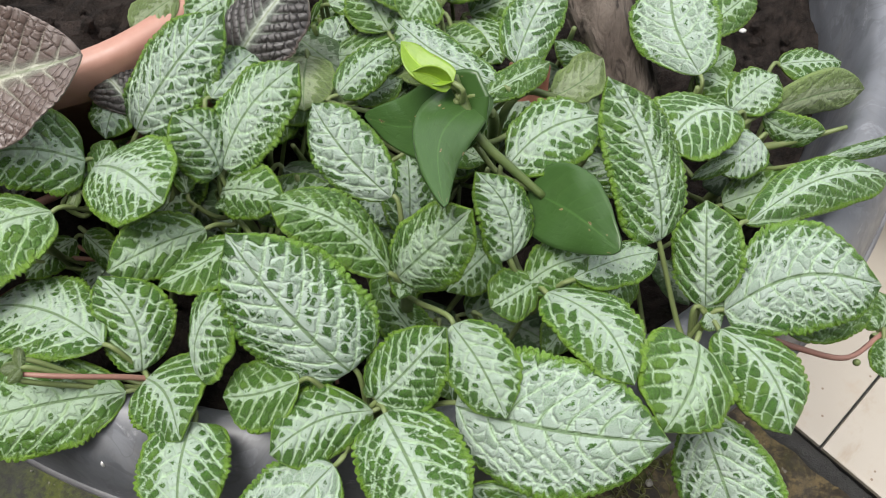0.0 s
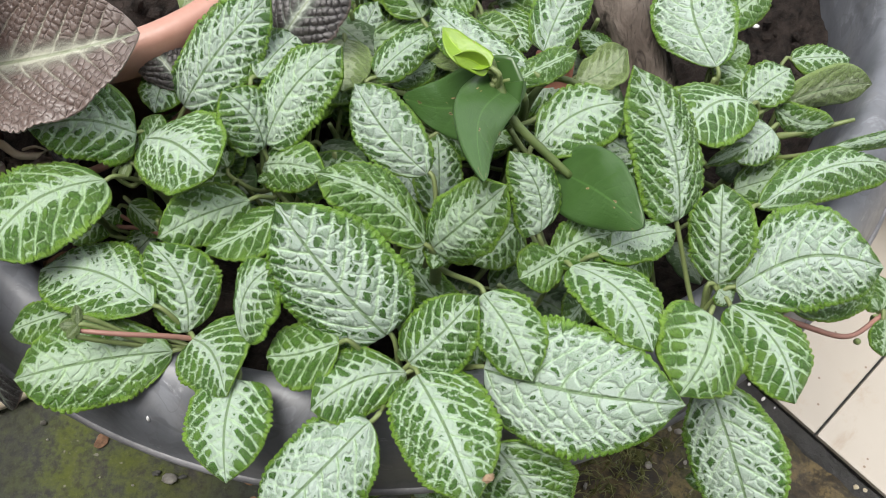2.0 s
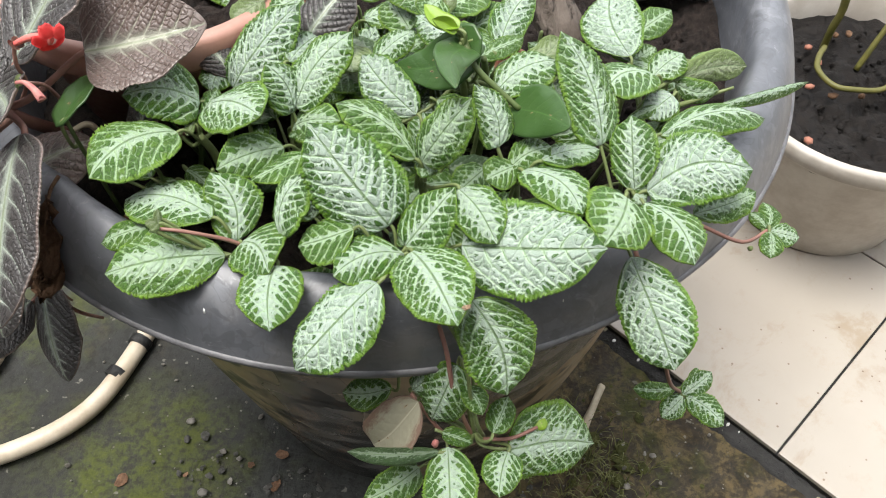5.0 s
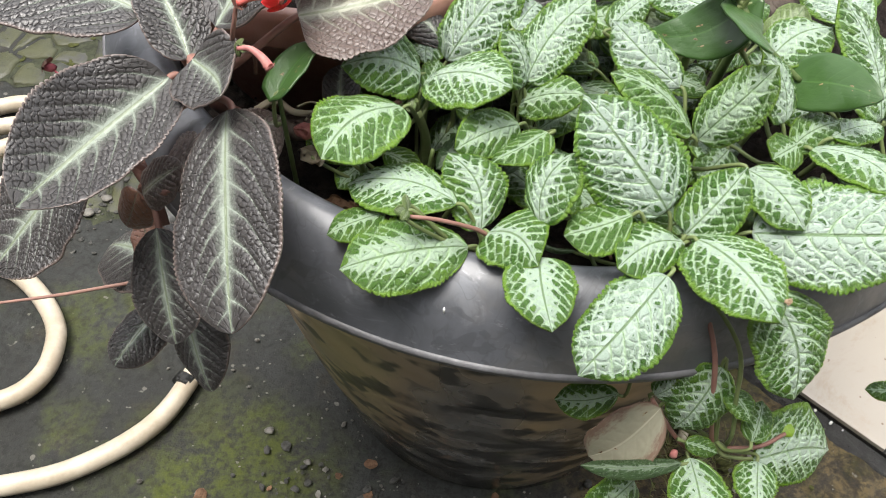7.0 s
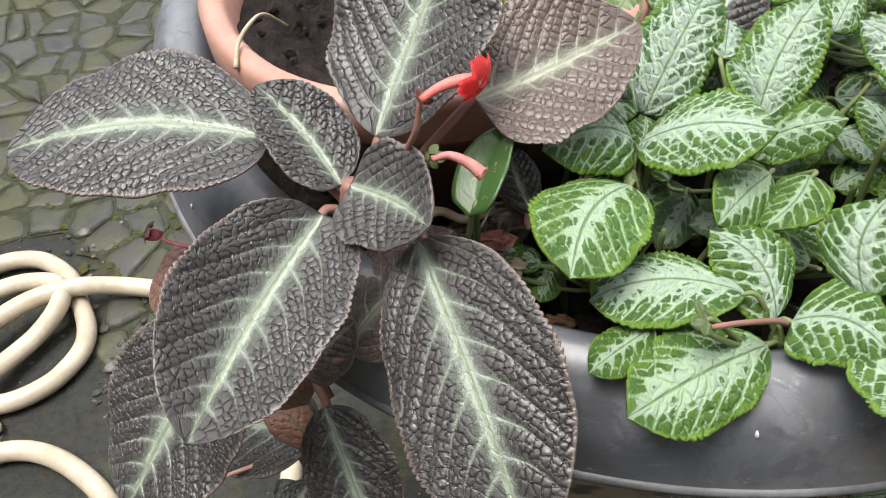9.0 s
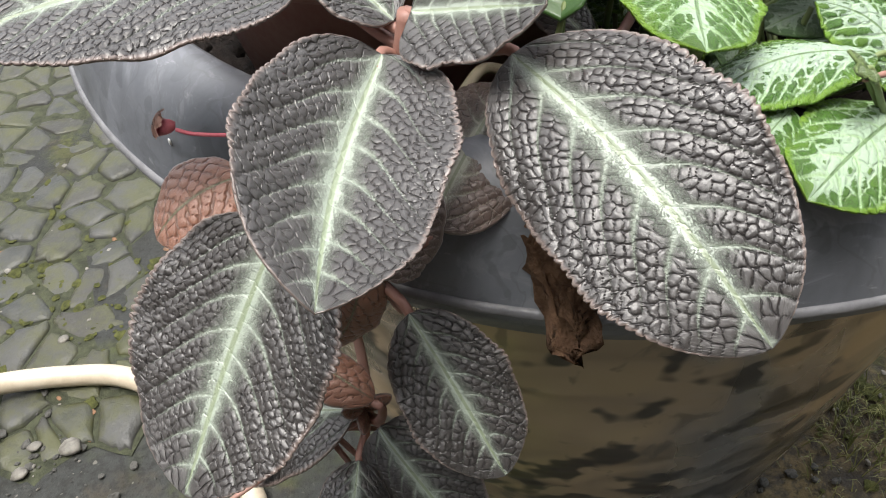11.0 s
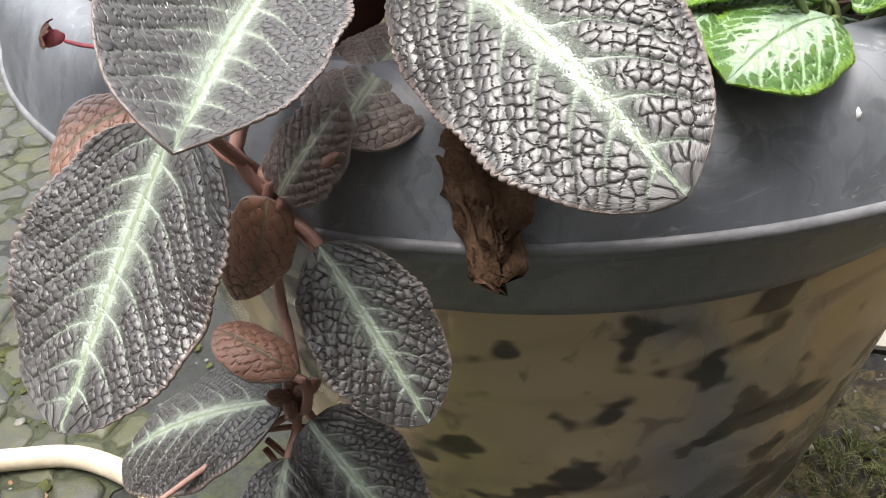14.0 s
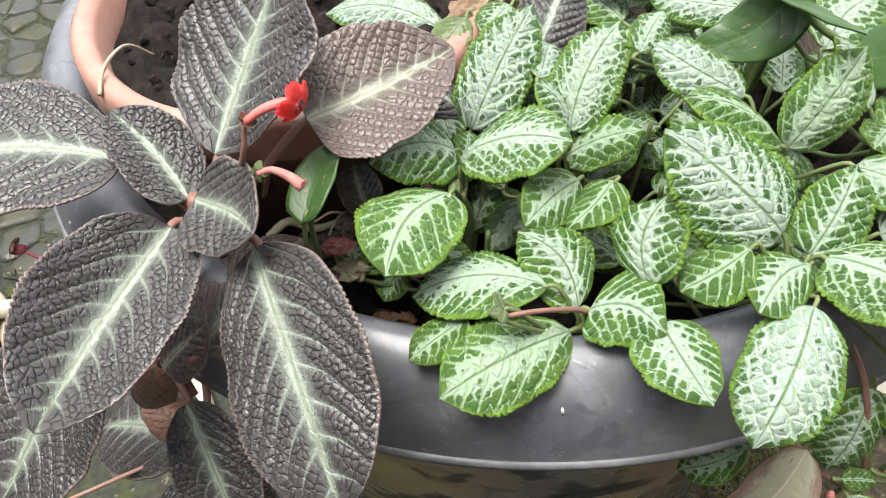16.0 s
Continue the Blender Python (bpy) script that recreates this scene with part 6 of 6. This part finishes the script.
lone("dry_leaf", crumpled(CREAM, 0.034, 0.024, 31, 1.2), "crumpled cream-coloured dead leaf between the green leaves", "dead leaf", m=aimed((-0.070, -0.090, 0.548), (-0.036, -0.080, 0.556), (0.0, -0.5, 0.8)))
lone("straw", finish(tube([(-0.154, -0.150, 0.507), (-0.146, -0.151, 0.511), (-0.138, -0.153, 0.508)], 0.0007, 0.0005, 6), "straw", PALE_DRY), "short dry straw on the soil", "straw")
lone("straw", finish(tube([(-0.150, -0.158, 0.505), (-0.143, -0.152, 0.509), (-0.135, -0.150, 0.507)], 0.0006, 0.0004, 6), "straw", PALE_DRY), "short dry straw on the soil", "straw")
lone("twig", finish(tube([(-0.175, -0.150, 0.505), (-0.165, -0.148, 0.509), (-0.155, -0.152, 0.505), (-0.140, -0.147, 0.500)], 0.0022, 0.0014, 8, 5, 0.3), "twig", PALE_DRY), "dead tan stem lying on the soil", "twig")
for i, (a, b) in enumerate((((-0.118, -0.172, 0.478), (-0.080, -0.196, 0.486)), ((-0.125, -0.160, 0.47), (-0.09, -0.20, 0.478)), ((0.02, -0.19, 0.475), (0.05, -0.235, 0.482)), ((-0.02, -0.18, 0.47), (0.0, -0.23, 0.48)))):
    mid = (Vector(a) + Vector(b)) / 2 + Vector((0.004, 0.003, 0.008))
    lone("twig", finish(tube([a, mid, b], 0.0012, 0.0008, 7, 6, 0.3), "twig", RED_STALK), "thin dead brown stem among the leaves", "twig", group="dead stems")

lone("twig", finish(tube([(-0.229, -0.084, 0.549), (-0.226, -0.074, 0.553), (-0.219, -0.067, 0.557), (-0.213, -0.056, 0.552), (-0.205, -0.050, 0.540)], 0.0011, 0.0006, 8, 6, 0.3), "twig", PALE_DRY), "pale dead root curling over the terracotta pot's rim", "twig")
for a, b, c in (((-0.250, -0.150, 0.352), (-0.240, -0.170, 0.345), (-0.222, -0.180, 0.350)), ((-0.252, -0.152, 0.350), (-0.246, -0.172, 0.338), (-0.236, -0.186, 0.334)), ((-0.250, -0.148, 0.356), (-0.236, -0.160, 0.360), (-0.224, -0.166, 0.352))):
    stem(plant_z, [a, b, c], 0.0014, 0.0007, PINK_STALK, "root", "thin reddish dangling root")
log = tube([(0.134, -0.112, 0.440), (0.128, -0.098, 0.490), (0.118, -0.072, 0.505), (0.108, -0.045, 0.512), (0.100, -0.015, 0.516)], 0.0125, 0.0150, 40, 16, 0.22)
lone("log", finish(log, "log", BARK), "weathered grey-brown piece of wood stuck in the soil", "log")
lone("log", finish(tube([(0.20, 0.06, 0.440), (0.182, 0.040, 0.475), (0.176, 0.02, 0.50)], 0.010, 0.009, 16, 8, 0.10), "log", BARK), "brown wooden stake behind the leaves", "log")
lone("clay_shard", finish(box(-0.0085, 0.0085, -0.013, 0.013, -0.003, 0.003, 0.0012), "clay_shard", BRICK, False), "small terracotta shard standing in the soil", "shard", m=pose(0.0785, -0.113, 0.515, 62, 8, 8))
lone("perlite", finish(lump((0.0022, 0.0016, 0.0014), 5, 0.3, 1), "perlite", WHITE), "white crumb of perlite on the soil", "perlite", m=pose(0.200, -0.031, 0.458))


def scrub_brush():
    root = thing("scrub_brush", (0.212, 0.035, 0.462), "grey scrubbing brush with white tufts and frayed teal bristles", "brush")
    m = pose(0.208, 0.040, 0.474, 8, -4, 8)
    part("brush_back", finish(box(-0.036, 0.036, -0.020, 0.020, -0.006, 0.004, 0.003), "brush_back", WORN), root, "grey plastic brush back", m)
    tuft = lump((0.0021, 0.0021, 0.0035), 1.0, 0.08, 1)
    me = finish(tuft, "tuft", WHITE)
    for i in range(13):
        for j in range(6):
            part("tuft", me, root, "", m @ pose(-0.031 + 0.0052 * i, -0.0135 + 0.0054 * j, 0.006))
    bm = bmesh.new()
    rng = random.Random(3)
    for i in range(60):
        a = Vector((rng.uniform(0.250, 0.262), rng.uniform(0.020, 0.040), 0.474))
        b = a + Vector((rng.uniform(-0.004, 0.012), rng.uniform(-0.022, -0.004), rng.uniform(-0.012, 0.008)))
        t = tube([a, (a + b) / 2 + Vector((0, 0, 0.003)), b], 0.0007, 0.0004, 4, 3)
        me = bpy.data.meshes.new("bristle")
        t.to_mesh(me)
        t.free()
        bm.from_mesh(me)
        bpy.data.meshes.remove(me)
    part("bristles", finish(bm, "bristles", TEAL), root, "frayed teal bristles")


scrub_brush()

part("scar", crumpled(CREAM, 0.0045, 0.0035, 66, 0.9), plant_b, "torn brown and white scar at a leaf's edge", aimed((0.050, -0.293, 0.539), (0.043, -0.297, 0.541), (-0.2, 0.0, 0.98)))
leaf(plant_k, "withered", (0.024, -0.288, 0.434), (-0.004, -0.291, 0.384), 0.031, (-0.62, -0.70, 0.40), 0.45, 0.05, label="pale tan withered leaf with brown crumpled edges", form=(0.30, 0.10))

# ---- round the planter ----
stem(white_pot, [(0.468, 0.296, 0.380), (0.474, 0.290, 0.320), (0.486, 0.283, 0.280), (0.491, 0.281, 0.250), (0.489, 0.282, 0.220), (0.492, 0.288, 0.185)], 0.0050, 0.0042, YELLOW_STALK, "stem", "thick bent yellow-green stem")
stem(white_pot, [(0.491, 0.284, 0.188), (0.482, 0.268, 0.206), (0.469, 0.248, 0.210), (0.462, 0.226, 0.210), (0.473, 0.200, 0.210), (0.498, 0.193, 0.210), (0.525, 0.194, 0.210), (0.545, 0.210, 0.218), (0.565, 0.24, 0.230), (0.60, 0.30, 0.260)], 0.0034, 0.0030, YELLOW_STALK, "stem", "thick green stem looping over the soil")
stem(white_pot, [(0.52, 0.250, 0.188), (0.535, 0.262, 0.220), (0.56, 0.285, 0.260), (0.60, 0.33, 0.310)], 0.0036, 0.003, YELLOW_STALK, "stem", "green stem leaning outwards")
for i in range(16):
    rng = random.Random(40 + i)
    an, r = rng.uniform(0, 6.283), 0.128 * math.sqrt(rng.random())
    part("pebble", finish(lump((rng.uniform(0.003, 0.008), rng.uniform(0.003, 0.007), 0.004), i, 0.3, 1), "pebble", BRICK if i % 3 == 1 else DRY), white_pot, "brown crumb on the potting soil", pose(0.520 + r * math.cos(an), 0.212 + r * math.sin(an), 0.197))
lone("grey_block", finish(box(-0.045, 0.045, -0.030, 0.030, 0.0, 0.034, 0.004), "grey_block", WORN), "pale grey plastic block on the tiles", "block", m=pose(0.620, 0.540, 0.017, 0, 0, 14))
lone("stick", finish(tube([(0.182, -0.124, 0.008), (0.198, -0.094, 0.010), (0.215, -0.060, 0.009)], 0.0050, 0.0040, 9, 6, 0.25), "stick", PALE_DRY), "short pale broken stick on the ground", "stick")
for i, (x, y, s) in enumerate(((-0.422, 0.195, 0.011), (-0.470, 0.193, 0.008), (-0.452, 0.215, 0.007), (-0.40, 0.33, 0.006), (-0.50, 0.40, 0.008), (-0.235, -0.095, 0.005), (-0.195, -0.13, 0.004), (-0.21, -0.175, 0.006), (-0.225, -0.195, 0.007), (0.26, -0.14, 0.004))):
    lone("pebble", finish(lump((s, s * 0.8, s * 0.5), i, 0.35, 2), "pebble", PEBBLE), "small pale pebble on the ground", "pebble", group="pebbles", m=pose(x, y, s * 0.35 + 0.002))


def grass():
    """Thin yellowish blades and moss tufts at the foot of the planter by the tiles."""
    verts, faces = [], []
    rng = random.Random(31)
    for i in range(420):
        x, y = rng.gauss(0.185, 0.034), rng.gauss(-0.160, 0.034)
        if math.hypot(x, y) < 0.185 or Vector((x - 0.394, y + 0.137, 0)).dot(Vector((0.713, 0.701, 0))) > -0.016:
            continue
        an, ln = rng.uniform(0, 6.283), rng.uniform(0.006, 0.026)
        d = Vector((math.cos(an), math.sin(an), 0))
        s = Vector((-d.y, d.x, 0)) * 0.0006
        p = Vector((x, y, 0.001))
        q = p + d * ln * 0.35 + Vector((0, 0, ln * 0.6))
        r = p + d * ln * 0.9 + Vector((0, 0, ln * 0.75))
        k = len(verts)
        verts += [p - s, p + s, q + s * 0.7, q - s * 0.7, r]
        faces += [(k, k + 1, k + 2, k + 3), (k + 3, k + 2, k + 4)]
    me = bpy.data.meshes.new("grass")
    me.from_pydata(verts, [], faces)
    me.materials.append(GRASS)
    lone("grass", me, "sparse yellow-green grass and moss at the planter's foot", "grass", "stuff")


grass()
